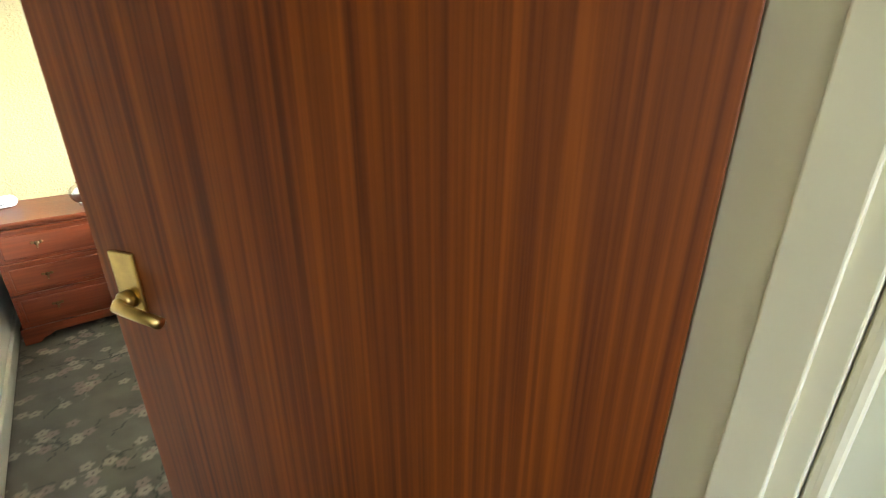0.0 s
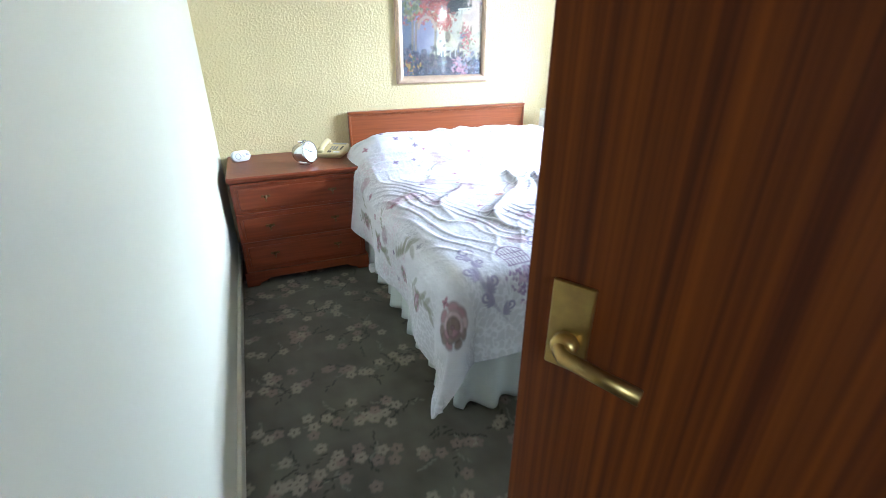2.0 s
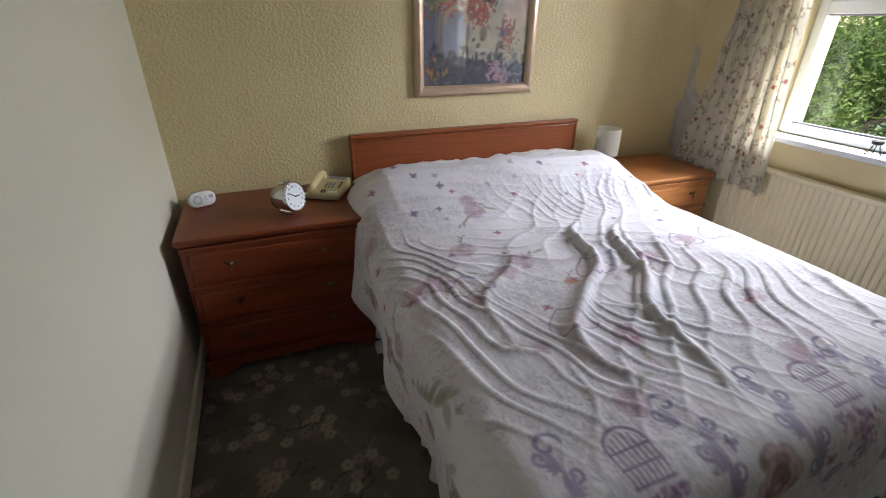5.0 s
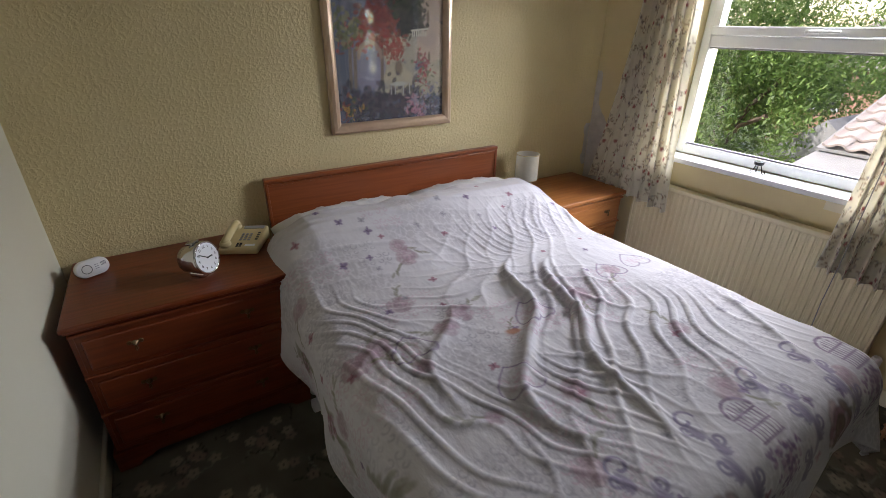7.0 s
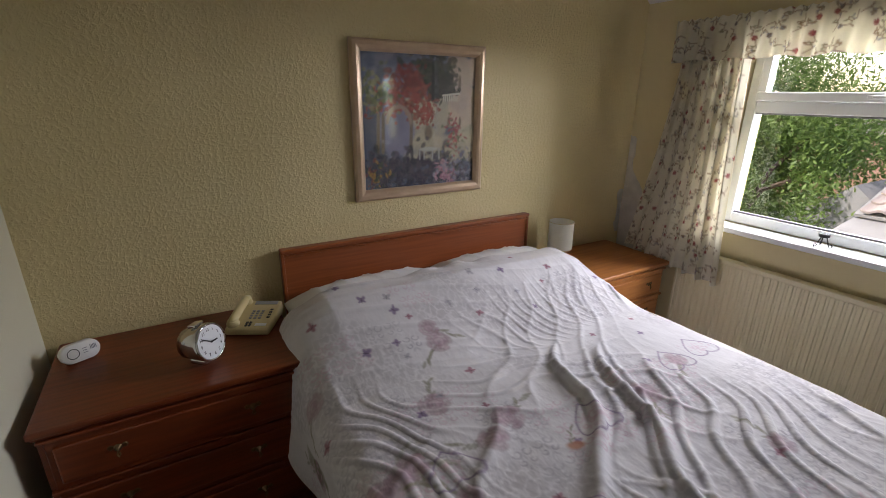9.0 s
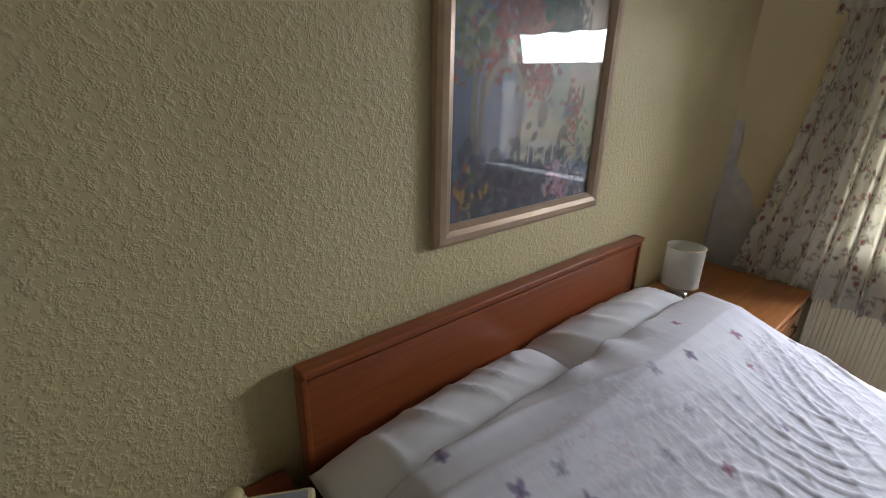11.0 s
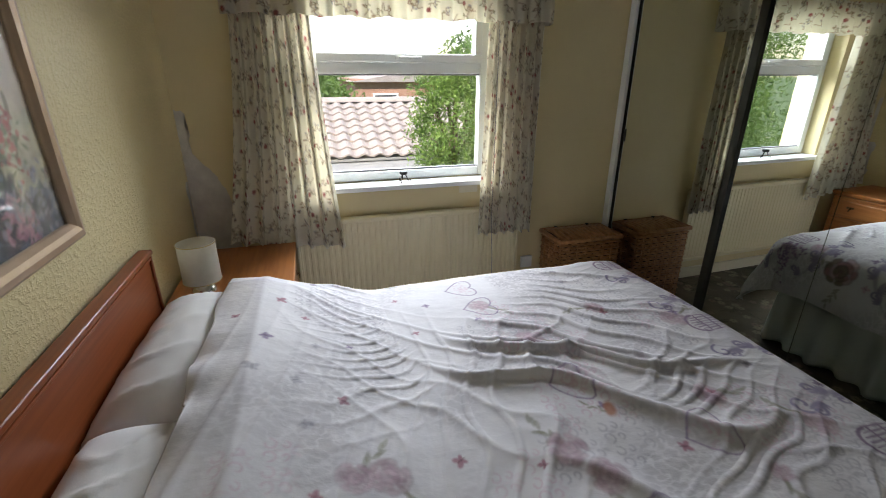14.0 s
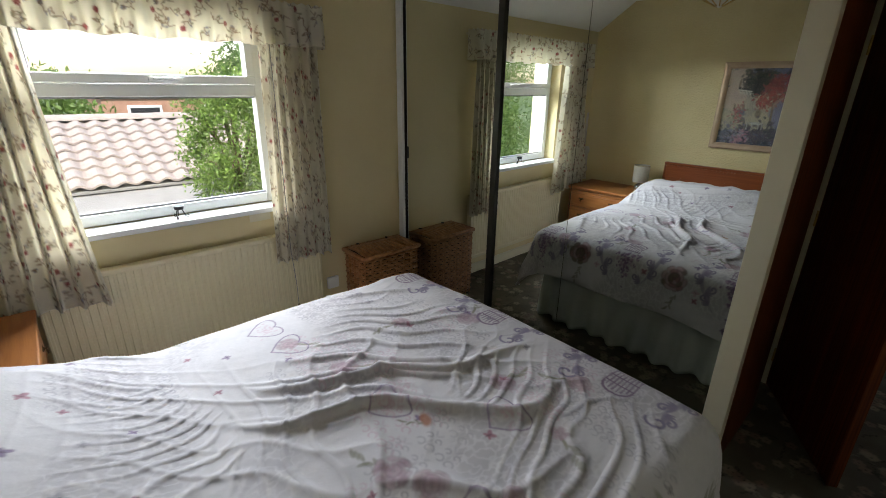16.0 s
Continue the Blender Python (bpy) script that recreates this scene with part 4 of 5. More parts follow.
# curtains
def curtain_print(w, h, seed):
    pr = Print(w, h, 0.0045, (0.86, 0.82, 0.70))
    rng = random.Random(seed)
    green, brown, red, blue = (0.30, 0.29, 0.19), (0.34, 0.23, 0.15), (0.55, 0.16, 0.14), (0.33, 0.33, 0.38)
    for i in range(int(w / 0.078) + 1):
        for j in range(int(h / 0.078) + 1):
            x, y, t = i * 0.078 + rng.uniform(-0.03, 0.03), j * 0.078 + rng.uniform(-0.03, 0.03), rng.uniform(0, 6.28)
            pts = [(x + 0.042 * u * math.cos(t + 1.4 * math.sin(3 * u)), y + 0.042 * u * math.sin(t + 1.4 * math.sin(3 * u))) for u in np.linspace(-1, 1, 9)]
            pr.stroke(pts, 0.0022, brown, 0.7)
            for p in pts[1::2]:
                a = rng.uniform(0, 6.28)
                pr.blob(p[0] + 0.009 * math.cos(a), p[1] + 0.009 * math.sin(a), 0.0085, 0.0038, a, rng.choice((green, green, brown, blue)), 0.8)
            if rng.random() < 0.3:
                pr.rose(pts[-1][0], pts[-1][1], 0.013, [red, (0.62, 0.3, 0.28), (0.4, 0.1, 0.12)], rng, 0.8)
            elif rng.random() < 0.3:
                pr.rose(pts[0][0], pts[0][1], 0.011, [blue, brown], rng, 0.7)
    return pr


def curtain(name, ytop, ybot, ztop, zbot, pleats, seed, label, hemlift=0.0, push=0.0):
    n, m = 200, 150
    u, v = np.meshgrid(np.linspace(0, 1, n), np.linspace(0, 1, m), indexing="ij")
    y = (ytop[0] + (ytop[1] - ytop[0]) * u) * (1 - v ** 1.6) + (ybot[0] + (ybot[1] - ybot[0]) * u) * v ** 1.6
    ph = u * pleats * 2 * math.pi
    warp = 0.5 * np.sin(u * 5 + 2.2 * v + seed) + 0.35 * np.sin(u * 11 + seed + v * 3)
    depth = 0.022 - 0.006 * v
    x = 3.038 + depth * np.sin(ph + warp) + 0.008 * np.sin(2 * ph + 1 + 2 * v) - push * v ** 2 * (1 - u)
    y = y + 0.010 * np.cos(ph + warp) * (0.4 + 0.6 * v)
    z = ztop + (zbot + hemlift * (1 - u) ** 1.3 - ztop) * v + 0.006 * np.sin(ph) * v
    wid = 1.15
    pr = curtain_print(wid, ztop - zbot + 0.02, seed)
    ob = sheet(name, np.stack([x, y, z], -1), CURT, pr.at(u * wid, v * (ztop - zbot)), thick=0.003)
    tagged(ob, label, "curtain", "curtains at the window")


curtain("curtain", (-0.34, -0.70), (-0.19, -0.79), 1.92, 0.595, 7, 2, "cream floral curtain gathered and spilling onto a chest", 0.085, 0.03)
curtain("curtain", (-1.63, -1.935), (-1.60, -1.955), 1.92, 0.585, 6, 7, "cream floral curtain hanging in straight pleats")


def pelmet():
    d = base("pelmet")
    tagged(d, "gathered cream floral pelmet above the window", "pelmet")
    n, m = 560, 60
    u, v = np.meshgrid(np.linspace(0, 1, n), np.linspace(0, 1, m), indexing="ij")
    L = 1.66 + 0.20
    s = u * L
    # the frill turns back to the wall at both ends
    y = np.where(s < 0.1, -0.31, np.where(s > L - 0.1, -1.97, -0.31 - (s - 0.1)))
    x = np.where(s < 0.1, 3.10 - s, np.where(s > L - 0.1, 3.0 + (s - L + 0.1), 3.0))
    amp = 0.004 + 0.010 * v
    g = amp * (np.sin(s * 95 + 2 * np.sin(s * 9)) + 0.6 * np.sin(s * 43 + 3 * v))
    x = x - np.where((s >= 0.1) & (s <= L - 0.1), g + 0.012 * v, 0)
    z = 1.985 - 0.205 * v + 0.006 * np.sin(s * 30 + 1) * v + 0.004 * np.sin(s * 150) * (v < 0.12)
    pr = curtain_print(2.2, 0.25, 21)
    sheet("frill", np.stack([x, y, z], -1), CURT, pr.at(s * 1.15, v * 0.21), d, 0.003)
    part("pelmet_board", bx(3.02, 3.14, -1.95, -0.33, 1.955, 1.972), GLOSS, d)
    part("curtain_rail", bx(3.06, 3.075, -1.94, -0.34, 1.925, 1.945, bevel=0.003), UPVC, d)
    return d


PELMET = pelmet()


# radiator
def radiator():
    d = base("radiator", pose(3.128, -1.2, 0))
    tagged(d, "cream enamelled ribbed panel radiator below the window", "radiator")
    bm = bmesh.new()
    n = 40
    y0, y1 = -0.69, 0.69
    prof = []
    for k in range(n):
        a = y0 + (y1 - y0) * k / n
        st = (y1 - y0) / n
        prof += [(a, 0.0), (a + st * 0.30, 0.0), (a + st * 0.42, -0.005), (a + st * 0.88, -0.005)]
    prof.append((y1, 0.0))
    lo = [bm.verts.new((-0.035 + q, p, 0.20)) for p, q in prof]
    hi = [bm.verts.new((-0.035 + q, p, 0.715)) for p, q in prof]
    for i in range(len(prof) - 1):
        bm.faces.new((lo[i], lo[i + 1], hi[i + 1], hi[i]))
    part("front_panel", bm, RADP, d)
    part("top_rail", bx(-0.052, 0.0, y0, y1, 0.715, 0.745, bevel=0.008, seg=3), RADP, d)
    part("bottom_rail", bx(-0.048, 0.0, y0, y1, 0.17, 0.20, bevel=0.008, seg=3), RADP, d)
    for a, b in ((y0, y0 + 0.012), (y1 - 0.012, y1)):
        part("side_panel", bx(-0.05, 0.0, a, b, 0.2, 0.715, bevel=0.003), RADP, d)
    part("back_panel", bx(-0.012, -0.004, y0 + 0.013, y1 - 0.013, 0.2, 0.714), RADP, d)
    v = part("valve", moved(lathe([(0.013, 0), (0.013, 0.03), (0.020, 0.035), (0.020, 0.075), (0.015, 0.085)], 18), pose(-0.02, y0 - 0.04, 0.16)), WPLAST, d, "white radiator valve")
    part("pipe", tube([(-0.02, y0 - 0.04, 0.0), (-0.02, y0 - 0.04, 0.17)], 0.0075), CHROME, v)
    for y in (-0.5, 0.5):
        part("wall_bracket", bx(-0.004, 0.035, y - 0.02, y + 0.02, 0.3, 0.6), RADP, d)


radiator()


def cord():
    ob = link("cord", tube([(3.03, -1.675, 1.93), (3.03, -1.675, 0.66), (3.0, -1.677, 0.45), (3.002, -1.68, 0.30)], 0.0022, 6), GREYINK, PELMET)
    part("acorn", moved(lathe([(0.003, 0.02), (0.008, 0.012), (0.008, 0.0), (0.004, -0.008)], 12), pose(3.002, -1.68, 0.29)), DARKB, ob)


cord()


# laundry basket
def basket():
    x0, x1, y0, y1, H = 2.875, 3.125, -2.525, -2.085, 0.555
    d = base("wicker_basket", pose((x0 + x1) / 2, (y0 + y1) / 2, 0))
    tagged(d, "brown wicker laundry basket with a woven lid", "basket")
    a, b = (x1 - x0) / 2, (y1 - y0) / 2
    # Inner box coloured dark so the gaps in the weave look shaded.
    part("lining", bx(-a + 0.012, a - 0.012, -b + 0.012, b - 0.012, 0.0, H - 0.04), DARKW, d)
    per = []
    for k in range(44):
        s = k / 44 * 4 * (a + b)
        if s < 2 * a:
            per.append((-a + s, -b))
        elif s < 2 * a + 2 * b:
            per.append((a, -b + s - 2 * a))
        elif s < 4 * a + 2 * b:
            per.append((a - (s - 2 * a - 2 * b), b))
        else:
            per.append((-a, b - (s - 4 * a - 2 * b)))
    sm = []
    for i, (px, py) in enumerate(per):
        sm.append(((per[i - 1][0] + 2 * px + per[(i + 1) % 44][0]) / 4, (per[i - 1][1] + 2 * py + per[(i + 1) % 44][1]) / 4))
    bm = bmesh.new()
    rows = 24
    rh = (H - 0.045) / rows
    for rrow in range(rows):
        zc = 0.012 + rh * (rrow + 0.5)
        ring = []
        for i, (px, py) in enumerate(sm):
            o = 1 + 0.05 * (1 if (i + rrow) % 2 else -1)
            ring.append([bm.verts.new((px * o * q, py * (1 + (o - 1) * a / b) * q, zc + dz)) for q, dz in ((0.96, -rh * 0.46), (1.015, -rh * 0.15), (1.015, rh * 0.15), (0.96, rh * 0.46))])
        for i in range(44):
            for k in range(3):
                bm.faces.new((ring[i][k], ring[(i + 1) % 44][k], ring[(i + 1) % 44][k + 1], ring[i][k + 1]))
    tagged(part("woven_side", bm, WICKER, d, smooth=True), kind="stuff")
    for i in range(0, 44, 2):
        px, py = sm[i]
        part("stake", tube([(px * 1.0, py * 1.0, 0.0), (px * 1.0, py * 1.0, H - 0.04)], 0.006, 6), WICKER, d)
    # The lid board is dark too, as painted shade between its strands.
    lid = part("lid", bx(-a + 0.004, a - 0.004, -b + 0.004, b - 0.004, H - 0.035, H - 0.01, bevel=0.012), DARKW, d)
    for k in range(13):
        y = -b + 0.03 + (2 * b - 0.06) * k / 12
        part("lid_strand", tube([(-a + 0.012, y, H - 0.008), (-a * 0.33, y + 0.004, H + 0.003), (a * 0.33, y - 0.004, H + 0.003), (a - 0.012, y, H - 0.008)], 0.013, 6), WICKER, lid, smooth=True)
    ring = [(-a, -b), (a, -b), (a, b), (-a, b)]
    for (p, q), (r2, s2) in zip(ring, ring[1:] + ring[:1]):
        part("lid_rim", tube([(p * 1.03, q * 1.02, H - 0.014), (r2 * 1.03, s2 * 1.02, H - 0.014)], 0.015, 8), WICKER, lid, smooth=True)
    for k in (-1, 1):
        part("lid_loop", bx(a - 0.02, a + 0.004, k * 0.12 - 0.01, k * 0.12 + 0.01, H - 0.02, H + 0.008, bevel=0.004), IRON, lid)


basket()


# small things
def bedside_lamp():
    d = base("table_lamp", pose(2.43, -0.16, 0.66))
    tagged(d, "small table lamp with white drum shade and chrome base", "lamp")
    part("lamp_base", lathe([(0.036, 0), (0.040, 0.004), (0.046, 0.018), (0.046, 0.034), (0.036, 0.050), (0.016, 0.060), (0.010, 0.066), (0.008, 0.10)], 36), CHROME, d, "polished chrome base", True)
    part("bulb_holder", lathe([(0.012, 0.10), (0.012, 0.135), (0.006, 0.14)], 20), WPLAST, d, "", True)
    bm = bmesh.new()
    n = 48
    prof = [(0.072, 0.075), (0.072, 0.079), (0.0715, 0.16), (0.071, 0.236), (0.071, 0.24), (0.0685, 0.24), (0.069, 0.16), (0.0695, 0.075)]
    rings = [[bm.verts.new((r * math.cos(6.28318 * i / n), r * math.sin(6.28318 * i / n), z)) for i in range(n)] for r, z in prof]
    for p, q in zip(rings, rings[1:] + rings[:1]):
        for i in range(n):
            bm.faces.new((p[i], p[(i + 1) % n], q[(i + 1) % n], q[i]))
    part("shade", bm, SHADE, d, "white fabric drum shade", True)
    for z in (0.077, 0.238):
        pts = [(0.0725 * math.cos(t), 0.0725 * math.sin(t), z) for t in np.linspace(0, 6.2832, 40)]
        part("shade_trim", tube(pts, 0.0018, 6), IVORY, d)


bedside_lamp()


def oval_body(w, h, dep, n=20):
    """A stadium outline in xz with rounded rims, dep thick in y."""
    r = h / 2
    pts = [((w / 2 - r) * (1 if math.cos(t) > 0 else -1) + r * math.cos(t), r * math.sin(t)) for t in np.linspace(0.0001, 6.2832, 2 * n, endpoint=False)]
    bm = bmesh.new()
    rings = []
    for sc, y in ((0.90, -dep / 2), (0.97, -dep / 2 + 0.003), (1, -dep / 2 + 0.009), (1, dep / 2 - 0.009), (0.97, dep / 2 - 0.003), (0.9, dep / 2)):
        rings.append([bm.verts.new((x * sc, y, z * sc)) for x, z in pts])
    for p, q in zip(rings, rings[1:]):
        for i in range(len(pts)):
            bm.faces.new((p[i], p[(i + 1) % len(pts)], q[(i + 1) % len(pts)], q[i]))
    bm.faces.new(rings[0][::-1])
    bm.faces.new(rings[-1])
    bmesh.ops.recalc_face_normals(bm, faces=bm.faces)
    return bm


def arc(r, w, y, n=36, cx=0.0, cz=0.0):
    return tube([(cx + r * math.cos(t), y, cz + r * math.sin(t)) for t in np.linspace(0, 6.2832, n)], w, 5)


def co_alarm():
    d = base("carbon_monoxide_alarm", pose(0.135, -0.19, 0.70, -14, 0, 25))
    tagged(d, "white oval carbon monoxide alarm leaning on the chest", "alarm")
    part("body", moved(oval_body(0.118, 0.068, 0.036), pose(0, 0, 0.036)), WPLAST, d, smooth=True)
    part("test_button", arc(0.017, 0.0012, -0.0185, cx=-0.022, cz=0.036), INK, d)
    for i in range(5):
        part("vent_slot", bx(0.028 + i * 0.004, 0.030 + i * 0.004, -0.0192, -0.018, 0.034, 0.050), GREYINK, d)
    for k, (x, z) in enumerate(((0.006, 0.044), (0.006, 0.036), (0.006, 0.028))):
        part("print_line", bx(x, x + 0.013, -0.0192, -0.018, z, z + 0.002), GREYINK, d)


co_alarm()


def text(body, size, material, parent, m, name="numeral"):
    c = bpy.data.curves.new(name, "FONT")
    c.body, c.size, c.align_x, c.align_y, c.extrude = body, size, "CENTER", "CENTER", 0.0003
    c.materials.append(material)
    tmp = new("tmp_text", c)
    dg = bpy.context.evaluated_depsgraph_get()
    me = bpy.data.meshes.new_from_object(tmp.evaluated_get(dg))
    bpy.data.objects.remove(tmp)
    ob = new(name, me)
    ob.parent = parent
    ob.matrix_local = m
    return ob


def alarm_clock():
    d = base("alarm_clock", pose(0.505, -0.40, 0.70, 0, 0, 46) @ Matrix.Scale(1.2, 4))
    tagged(d, "round chrome twin-style alarm clock with white dial", "clock")
    tilt = pose(0, 0, 0.062, -12)
    body = moved(moved(lathe([(0.036, -0.052), (0.044, -0.046), (0.052, 0.0), (0.056, 0.022), (0.056, 0.030), (0.050, 0.032)], 48), pose(0, 0, 0, 90)), tilt)
    part("case", body, CHROME, d, "polished chrome case", True)
    part("dial", moved(moved(lathe([(0.049, 0.0325), (0.049, 0.0332)], 40), pose(0, 0, 0, 90)), tilt), DIAL, d, "white dial with black numerals")
    part("bezel", moved(arc(0.052, 0.0036, -0.0325, 44), tilt), CHROME, d, smooth=True)
    part("foot_stand", moved(bx(-0.026, 0.026, -0.028, 0.026, 0, 0.02, bevel=0.006), pose(0, 0.004, 0)), CHROME, d)
    part("top_button", moved(bx(-0.018, 0.018, -0.014, 0.014, 0.052, 0.062, bevel=0.004), tilt), CHROME, d)
    for k in range(1, 13):
        t = math.pi / 2 - k * math.pi / 6
        text(str(k), 0.0125, INK, d, tilt @ pose(0.037 * math.cos(t), -0.0338, 0.037 * math.sin(t), 90))
    for name, t, l, w in (("hour_hand", math.pi / 2 - 1.62, 0.022, 0.0022), ("minute_hand", math.pi / 2 + 0.95, 0.034, 0.0016)):
        part(name, moved(bx(-0.004, l, -0.0355, -0.0345, -w, w), tilt @ Matrix.Rotation(-t, 4, "Y")), INK, d)
    part("centre_pin", moved(moved(lathe([(0.003, 0.034), (0.003, 0.037)], 12), pose(0, 0, 0, 90)), tilt), INK, d)


alarm_clock()


def telephone():
    d = base("telephone", pose(0.705, -0.20, 0.70, 0, 0, -28))
    tagged(d, "aged ivory push-button telephone with corded handset", "telephone")
    bm = bx(-0.085, 0.085, -0.10, 0.10, 0.0, 0.03, bevel=0.010, seg=3)
    for v in bm.verts:
        if v.co.z > 0.015:
            v.co.z += 0.028 * (v.co.y + 0.1) / 0.2
    part("body", bm, IVORY, d, smooth=False)
    tilt = pose(0, 0, 0.0445, math.degrees(math.atan(0.14)))
    pts = [(-0.058, -0.085, 0.038), (-0.058, -0.06, 0.054), (-0.058, 0.0, 0.064), (-0.058, 0.07, 0.074), (-0.058, 0.095, 0.068)]
    hs = part("handset", tube(pts, 0.017, 14), IVORY, d, "ivory handset", True)
    for y, z in ((-0.072, 0.038), (0.078, 0.058)):
        part("earpiece", moved(lathe([(0.023, 0), (0.025, 0.012), (0.02, 0.024)], 20), pose(-0.058, y, z - 0.008)), IVORY, hs, smooth=True)
    part("display", moved(bx(-0.02, 0.072, 0.066, 0.090, 0.0, 0.0025, bevel=0.001), tilt), GREYINK, d, "grey display window")
    for i in range(3):
        for j in range(4):
            part("key", moved(bx(-0.012 + i * 0.018, -0.001 + i * 0.018, -0.035 + j * 0.016, -0.026 + j * 0.016, 0, 0.003, bevel=0.001), tilt), INK if j == 9 else GREYINK, d)
    for j in range(4):
        part("memory_key", moved(bx(0.056, 0.068, -0.03 + j * 0.018, -0.022 + j * 0.018, 0, 0.003, bevel=0.001), tilt), INK, d)
    for i in range(2):
        for j in range(3):
            part("function_key", moved(bx(-0.012 + i * 0.013, -0.003 + i * 0.013, -0.085 + j * 0.011, -0.079 + j * 0.011, 0, 0.003), tilt), INK, d)
    part("label_strip", moved(bx(0.025, 0.068, -0.082, -0.066, 0, 0.0015), tilt), DIAL, d)
    cord_pts = []
    for k in range(170):
        u = k / 169
        t = k * 0.75
        bxx, byy = -0.09 - 0.085 * math.sin(u * 2.7), -0.09 - 0.10 * math.sin(u * 3.14) + 0.03 * u
        cord_pts.append((bxx + 0.008 * math.cos(t), byy, 0.010 + 0.008 * math.sin(t)))
    part("coiled_cord", tube(cord_pts, 0.0021, 5), IVORY, d, "coiled ivory cord", True)


telephone()


def candle_holder():
    d = base("candle_holder", pose(3.165, -1.155, 0.918))
    tagged(d, "small black wrought-iron tealight holder on the sill", "candle holder")
    for k in range(3):
        t = k * 2.094 + 0.5
        c, s = math.cos(t), math.sin(t)
        pts = [(c * r, s * r, z) for r, z in ((0.012, 0.052), (0.02, 0.03), (0.028, 0.008), (0.036, 0.003), (0.042, 0.010), (0.038, 0.020), (0.031, 0.016))]
        part("scroll_leg", tube(pts, 0.0026, 6), IRON, d)
    part("cup", lathe([(0.014, 0.048), (0.022, 0.052), (0.024, 0.066), (0.026, 0.067)], 24), IRON, d)
    part("tealight", lathe([(0.019, 0.055), (0.019, 0.069)], 20), GLASS, d)


candle_holder()


def pendant():
    d = base("ceiling_pendant", pose(1.62, -1.45, 2.37))
    tagged(d, "pale fabric ceiling lampshade with ribs and pointed base", "ceiling light")
    part("ceiling_rose", lathe([(0.045, -0.03), (0.05, -0.001)], 24), WPLAST, d)
    part("flex", tube([(0, 0, -0.03), (0, 0, -0.12)], 0.004), WPLAST, d)
    part("shade", lathe([(0.06, -0.10), (0.16, -0.15), (0.21, -0.19), (0.12, -0.26), (0.02, -0.315), (0.004, -0.325)], 10, False), SHADE, d, "pale fabric faceted shade")
    for k in range(10):
        t = 6.28318 * k / 10
        c, s = math.cos(t), math.sin(t)
        part("rib", tube([(c * r, s * r, z) for r, z in ((0.062, -0.10), (0.162, -0.15), (0.212, -0.19), (0.122, -0.261), (0.022, -0.317))], 0.0035, 6), BRASS, d)


pendant()

tagged(link("socket", bx(3.128, 3.15, -2.03, -1.95, 0.28, 0.36, bevel=0.003), WPLAST), "white plastic wall socket above the skirting", "socket")
tagged(link("paper_scrap", bx(0.80, 0.85, -0.66, -0.61, 0.0, 0.05, bevel=0.008), LINEN), "crumpled white tissue packet on the carpet", "tissue")


structure("plaster_repair", bx(W - 0.004, W + 0.002, -1.62, -1.50, 0.835, 0.886, bevel=0.001), GLOSS, "small cream filler board under the window sill", "wall patch")

# outside
structure("ground", bx(3.6, 900, -600, 600, -3.0, -2.7), GRASS, "garden ground beyond the house", "ground")


def foliage(n, centre, radii, size, seed, gaps=0.15):
    """Joined small leaves in uneven clumps."""
    rng = np.random.RandomState(seed)
    clumps = []
    for k in range(60):
        v = rng.normal(size=3)
        v /= np.linalg.norm(v)
        clumps.append(v * rng.uniform(0.45, 1.0) * (1 if rng.rand() > gaps else 1.15))
    clumps = np.array(clumps)
    c = clumps[rng.randint(0, len(clumps), n)] + rng.normal(size=(n, 3)) * 0.13
    c = c * np.array(radii) + np.array(centre)
    a = rng.normal(size=(n, 3))
    a[:, 2] -= 0.6
    a /= np.linalg.norm(a, axis=1, keepdims=True)
    b = np.cross(a, rng.normal(size=(n, 3)))
    b /= np.linalg.norm(b, axis=1, keepdims=True)
    s = size * rng.uniform(0.6, 1.3, (n, 1))
    P = np.stack([c - a * s, c + b * s * 0.36, c + a * s, c - b * s * 0.36], 1).reshape(-1, 3)
    me = bpy.data.meshes.new("crown")
    me.from_pydata(P.tolist(), [], np.arange(4 * n).reshape(n, 4).tolist())
    return me


def tree(name, x, y, z0, height, radii, leaves, size, material, seed, label):
    d = base(name, pose(x, y, z0))
    tagged(d, label, "tree")
    rng = random.Random(seed)
    cz = height - radii[2]
    bm = bmesh.new()
    bmesh.ops.create_cone(bm, cap_ends=True, segments=10, radius1=radii[0] * 0.1 + 0.03, radius2=radii[0] * 0.03 + 0.01, depth=cz + 0.3, matrix=pose(0, 0, (cz + 0.3) / 2))
    part("trunk", bm, BARK, d)
    for k in range(7):
        t = k * 0.9
        e = Vector((math.cos(t) * radii[0] * 0.6, math.sin(t) * radii[1] * 0.6, cz + rng.uniform(-0.2, 0.5) * radii[2]))
        part("limb", tube([(0, 0, cz - 0.5 * radii[2]), e * 0.5 + Vector((0, 0, cz * 0.45)), e], 0.012 + radii[0] * 0.02, 6), BARK, d)
    me = foliage(leaves, (0, 0, cz), radii, size, seed)
    me.materials.append(material)
    c = new("crown", me)
    c.parent = d


tree("willow_tree", 9.5, 3.2, -2.7, 6.6, (2.6, 2.7, 2.9), 75000, 0.046, LEAFY, 1, "large leafy green tree beyond the garden")
tree("willow_tree", 8.6, 1.9, -2.7, 4.6, (1.3, 1.3, 1.6), 20000, 0.046, LEAFY, 4, "bright green leafy tree near the sheds")
tree("shrub_tree", 5.6, -2.25, -2.7, 4.45, (0.55, 0.55, 0.78), 16000, 0.026, LEAFY, 2, "rounded yellow-green shrub in front of the tiled roof")
tree("garden_tree", 13.5, -0.2, -2.7, 4.5, (1.6, 1.6, 1.0), 12000, 0.07, LEAFY, 3, "green garden tree behind the tiled roof")
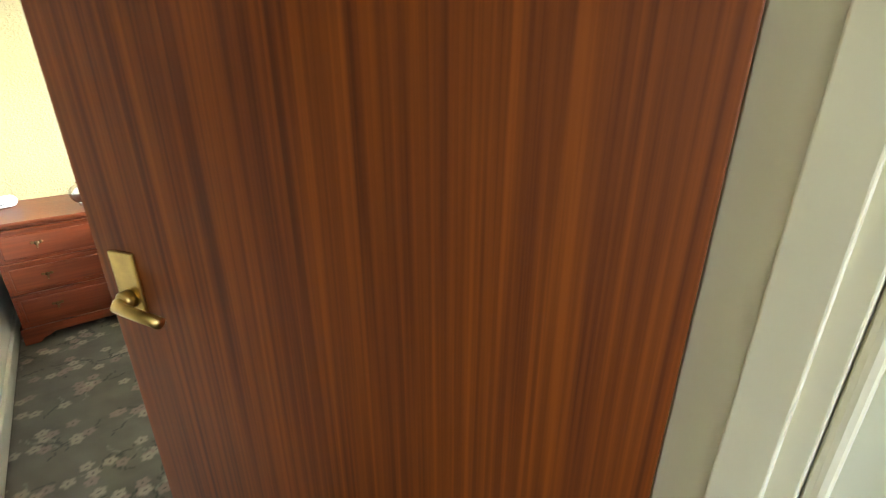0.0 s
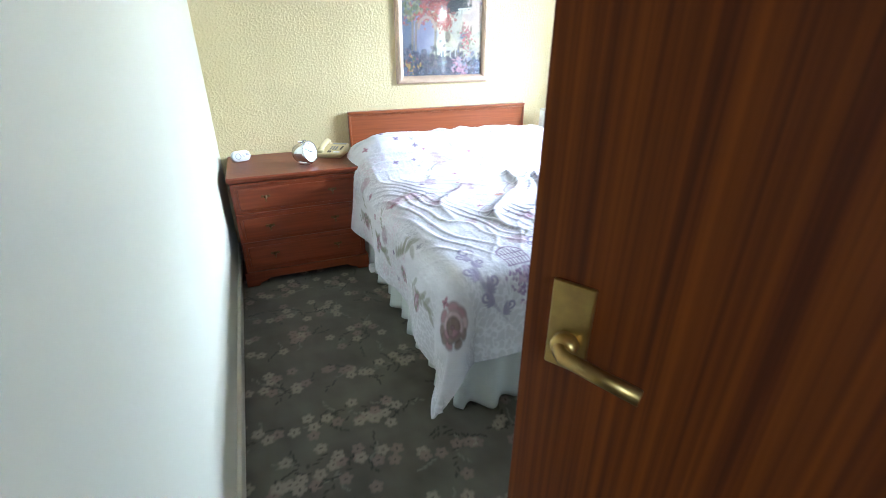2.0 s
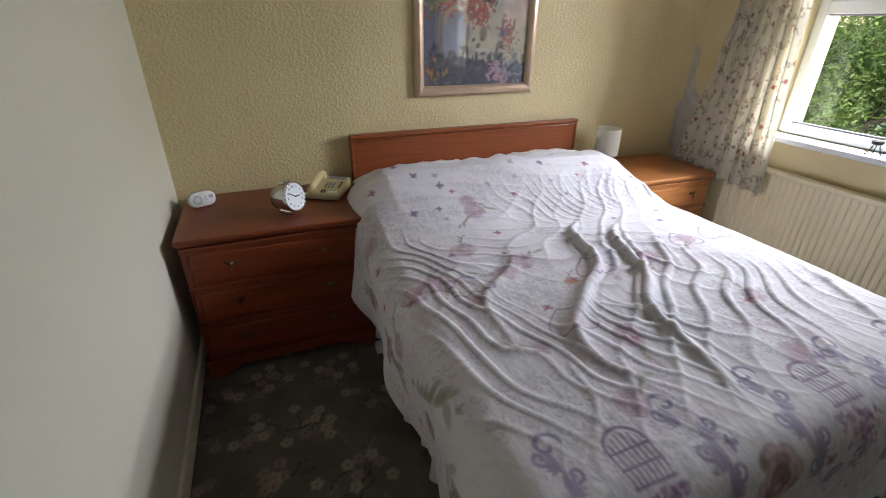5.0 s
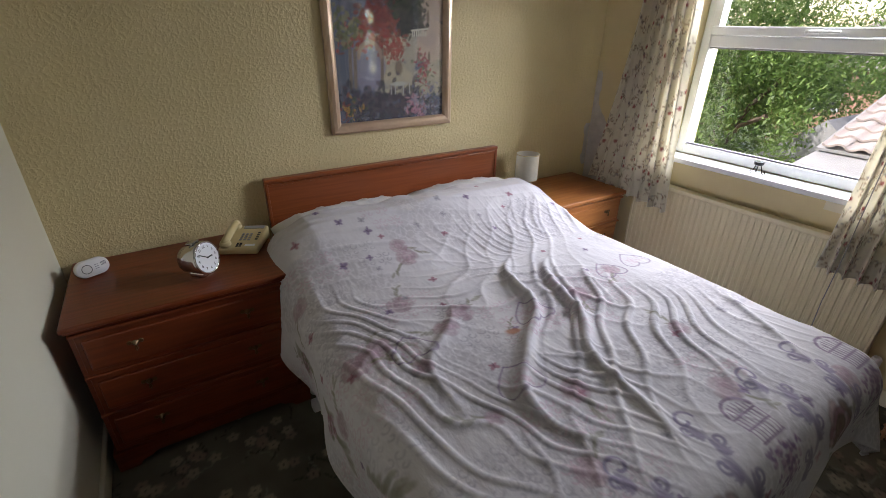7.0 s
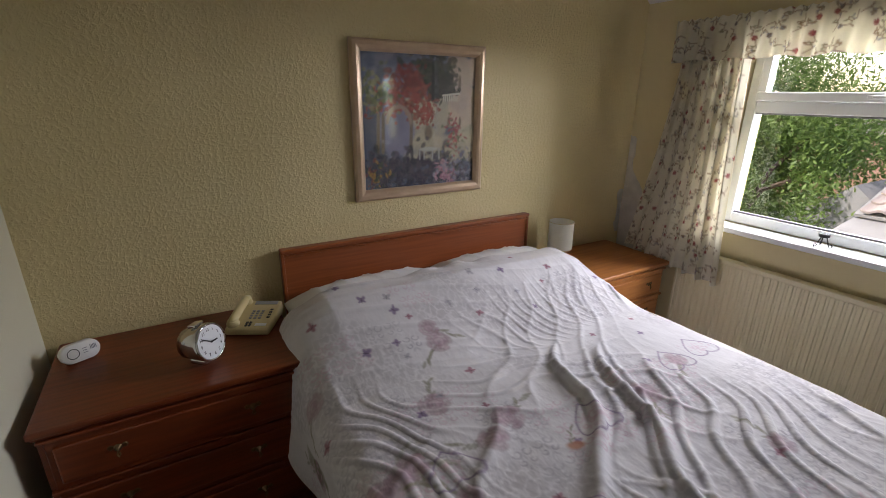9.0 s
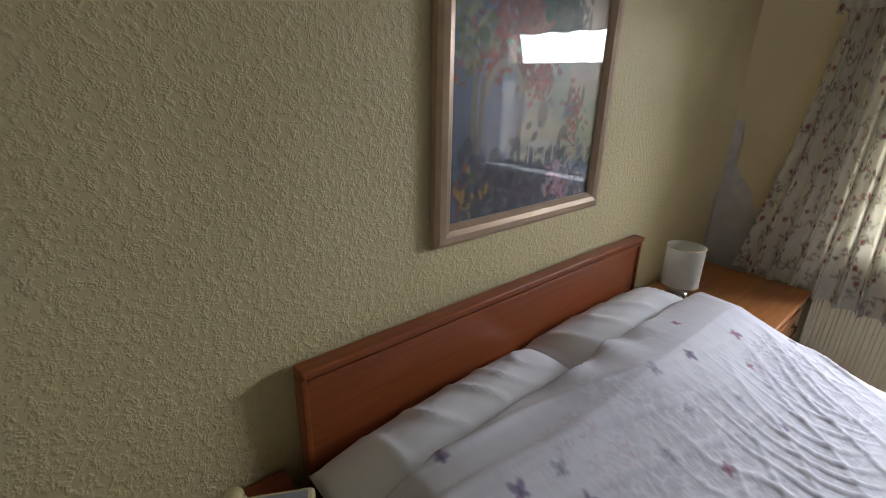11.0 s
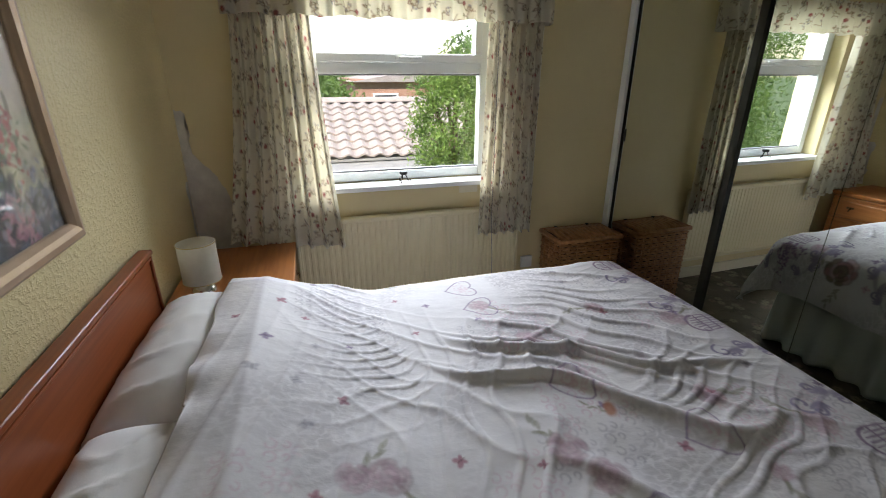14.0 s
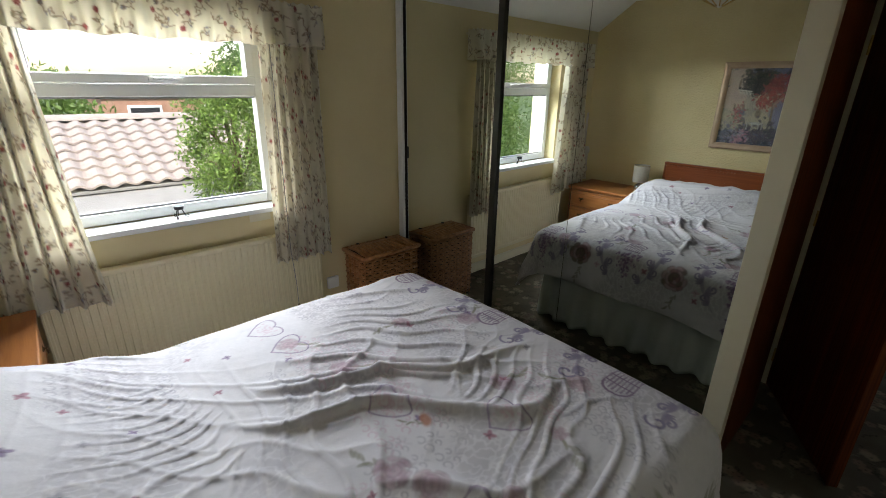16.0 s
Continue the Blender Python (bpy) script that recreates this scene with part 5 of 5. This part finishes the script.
tree("garden_tree", 15.0, -6.2, -2.7, 5.5, (1.6, 1.6, 1.3), 7000, 0.1, LEAFD, 6, "tall green tree beside the far brick house")


def outbuilding():
    d = base("tiled_outbuilding", pose(6.4, -2.6, -2.7))
    tagged(d, "brick outbuilding with a clay pantile roof", "building")
    part("wall", bx(0.1, 3.4, -4.5, 2.2, 0, 3.10), MORTAR, d)
    part("sheet_roof", moved(bx(-0.55, 0.12, -4.6, 2.3, -0.012, 0.012), pose(0, 0, 3.14, 0, -8)), FELT, d, "grey sheet lean-to roof")
    part("fascia", bx(-0.56, -0.53, -4.6, 2.3, 2.98, 3.05), UPVC, d)
    part("gutter", tube([(-0.58, -4.6, 2.97), (-0.58, 2.3, 2.97)], 0.03, 8), INK, d)
    part("lower_wall", bx(-0.5, -0.42, -4.5, 2.2, 0, 2.97), BRICK, d)
    part("roof_deck", moved(bx(0, 1.85, -4.6, 2.3, -0.03, 0), pose(0.0, 0, 3.2, 0, -18)), FELT, d)
    part("roof_deck", moved(bx(0, 1.85, -4.6, 2.3, -0.03, 0), pose(3.52, 0, 3.2, 0, 198)), FELT, d)
    return d


OUT = outbuilding()


def pantiles():
    w, l = 0.20, 0.225
    bm = bmesh.new()
    nx = 8
    top = []
    for e, lift in ((0, 0.030), (1, 0.0)):
        row = [bm.verts.new((e * l * 1.06, -w / 2 + w * 1.02 * k / nx, lift + 0.020 * math.sin(2 * math.pi * k / nx) + 0.026)) for k in range(nx + 1)]
        top.append(row)
    front = [bm.verts.new((0, v.co.y, v.co.z - 0.024)) for v in top[0]]
    for k in range(nx):
        bm.faces.new((top[0][k], top[1][k], top[1][k + 1], top[0][k + 1]))
        bm.faces.new((front[k], top[0][k], top[0][k + 1], front[k + 1]))
    me = bpy.data.meshes.new("tile")
    bm.to_mesh(me)
    bm.free()
    me.materials.append(TILE)
    M = pose(0.0, 0, 3.2, 0, -18)
    rng = random.Random(2)
    for i in range(8):
        for j in range(34):
            t = new("tile", me)
            t.parent = OUT
            t.matrix_local = M @ pose(i * l, 2.15 - j * w + (0.0 if i % 2 else 0.003), rng.uniform(0, 0.006), 0, rng.uniform(-0.6, 0.6), rng.uniform(-0.6, 0.6))
    ridge = bpy.data.meshes.new("ridge_tile")
    bm = bmesh.new()
    n = 10
    A = [bm.verts.new((0.09 * math.cos(math.pi * k / n), -0.22, 0.07 * math.sin(math.pi * k / n))) for k in range(n + 1)]
    B = [bm.verts.new((0.095 * math.cos(math.pi * k / n), 0.22, 0.075 * math.sin(math.pi * k / n))) for k in range(n + 1)]
    for k in range(n):
        bm.faces.new((A[k], A[k + 1], B[k + 1], B[k]))
    bm.to_mesh(ridge)
    bm.free()
    ridge.materials.append(TILE)
    for j in range(19):
        t = new("ridge_tile", ridge)
        t.parent = OUT
        t.matrix_local = pose(1.77, 2.1 - j * 0.43, 3.80)


pantiles()


def gable_house(name, x, y, w, l, eave, ridge, label, wall, roof, windows=2):
    d = base(name, pose(x, y, -2.7))
    tagged(d, label, "house")
    part("wall", bx(0, l, -w / 2, w / 2, 0, eave), wall, d)
    bm = bmesh.new()
    A = [bm.verts.new(p) for p in ((-0.2, -w / 2 - 0.2, eave - 0.1), (-0.2, 0, ridge), (-0.2, w / 2 + 0.2, eave - 0.1))]
    B = [bm.verts.new((l + 0.2, v.co.y, v.co.z)) for v in A]
    bm.faces.new(A)
    bm.faces.new(B[::-1])
    for i in range(3):
        bm.faces.new((A[i], B[i], B[(i + 1) % 3], A[(i + 1) % 3]))
    bmesh.ops.recalc_face_normals(bm, faces=bm.faces)
    part("roof", bm, roof, d)
    for k in range(windows):
        yy = -w / 2 + w * (k + 0.5) / windows
        wn_ = part("window", bx(-0.03, 0.0, yy - 0.5, yy + 0.5, eave - 1.6, eave - 0.5), UPVC, d)
        part("pane", bx(-0.04, -0.031, yy - 0.42, yy + 0.42, eave - 1.52, eave - 0.58), INK, wn_)


gable_house("garden_shed", 8.6, 0.35, 1.1, 2.2, 2.65, 3.2, "small shed with a pale felt gable roof", BRICK, FELT, 0)
gable_house("brick_house", 19.0, -6.0, 7.0, 8.0, 4.0, 4.5, "red brick house across the gardens", BRICK, TILE, 3)
gable_house("brick_house", 22.0, 3.4, 7.0, 8.0, 3.2, 5.2, "low house with a tiled roof among trees", BRICK, TILE, 2)
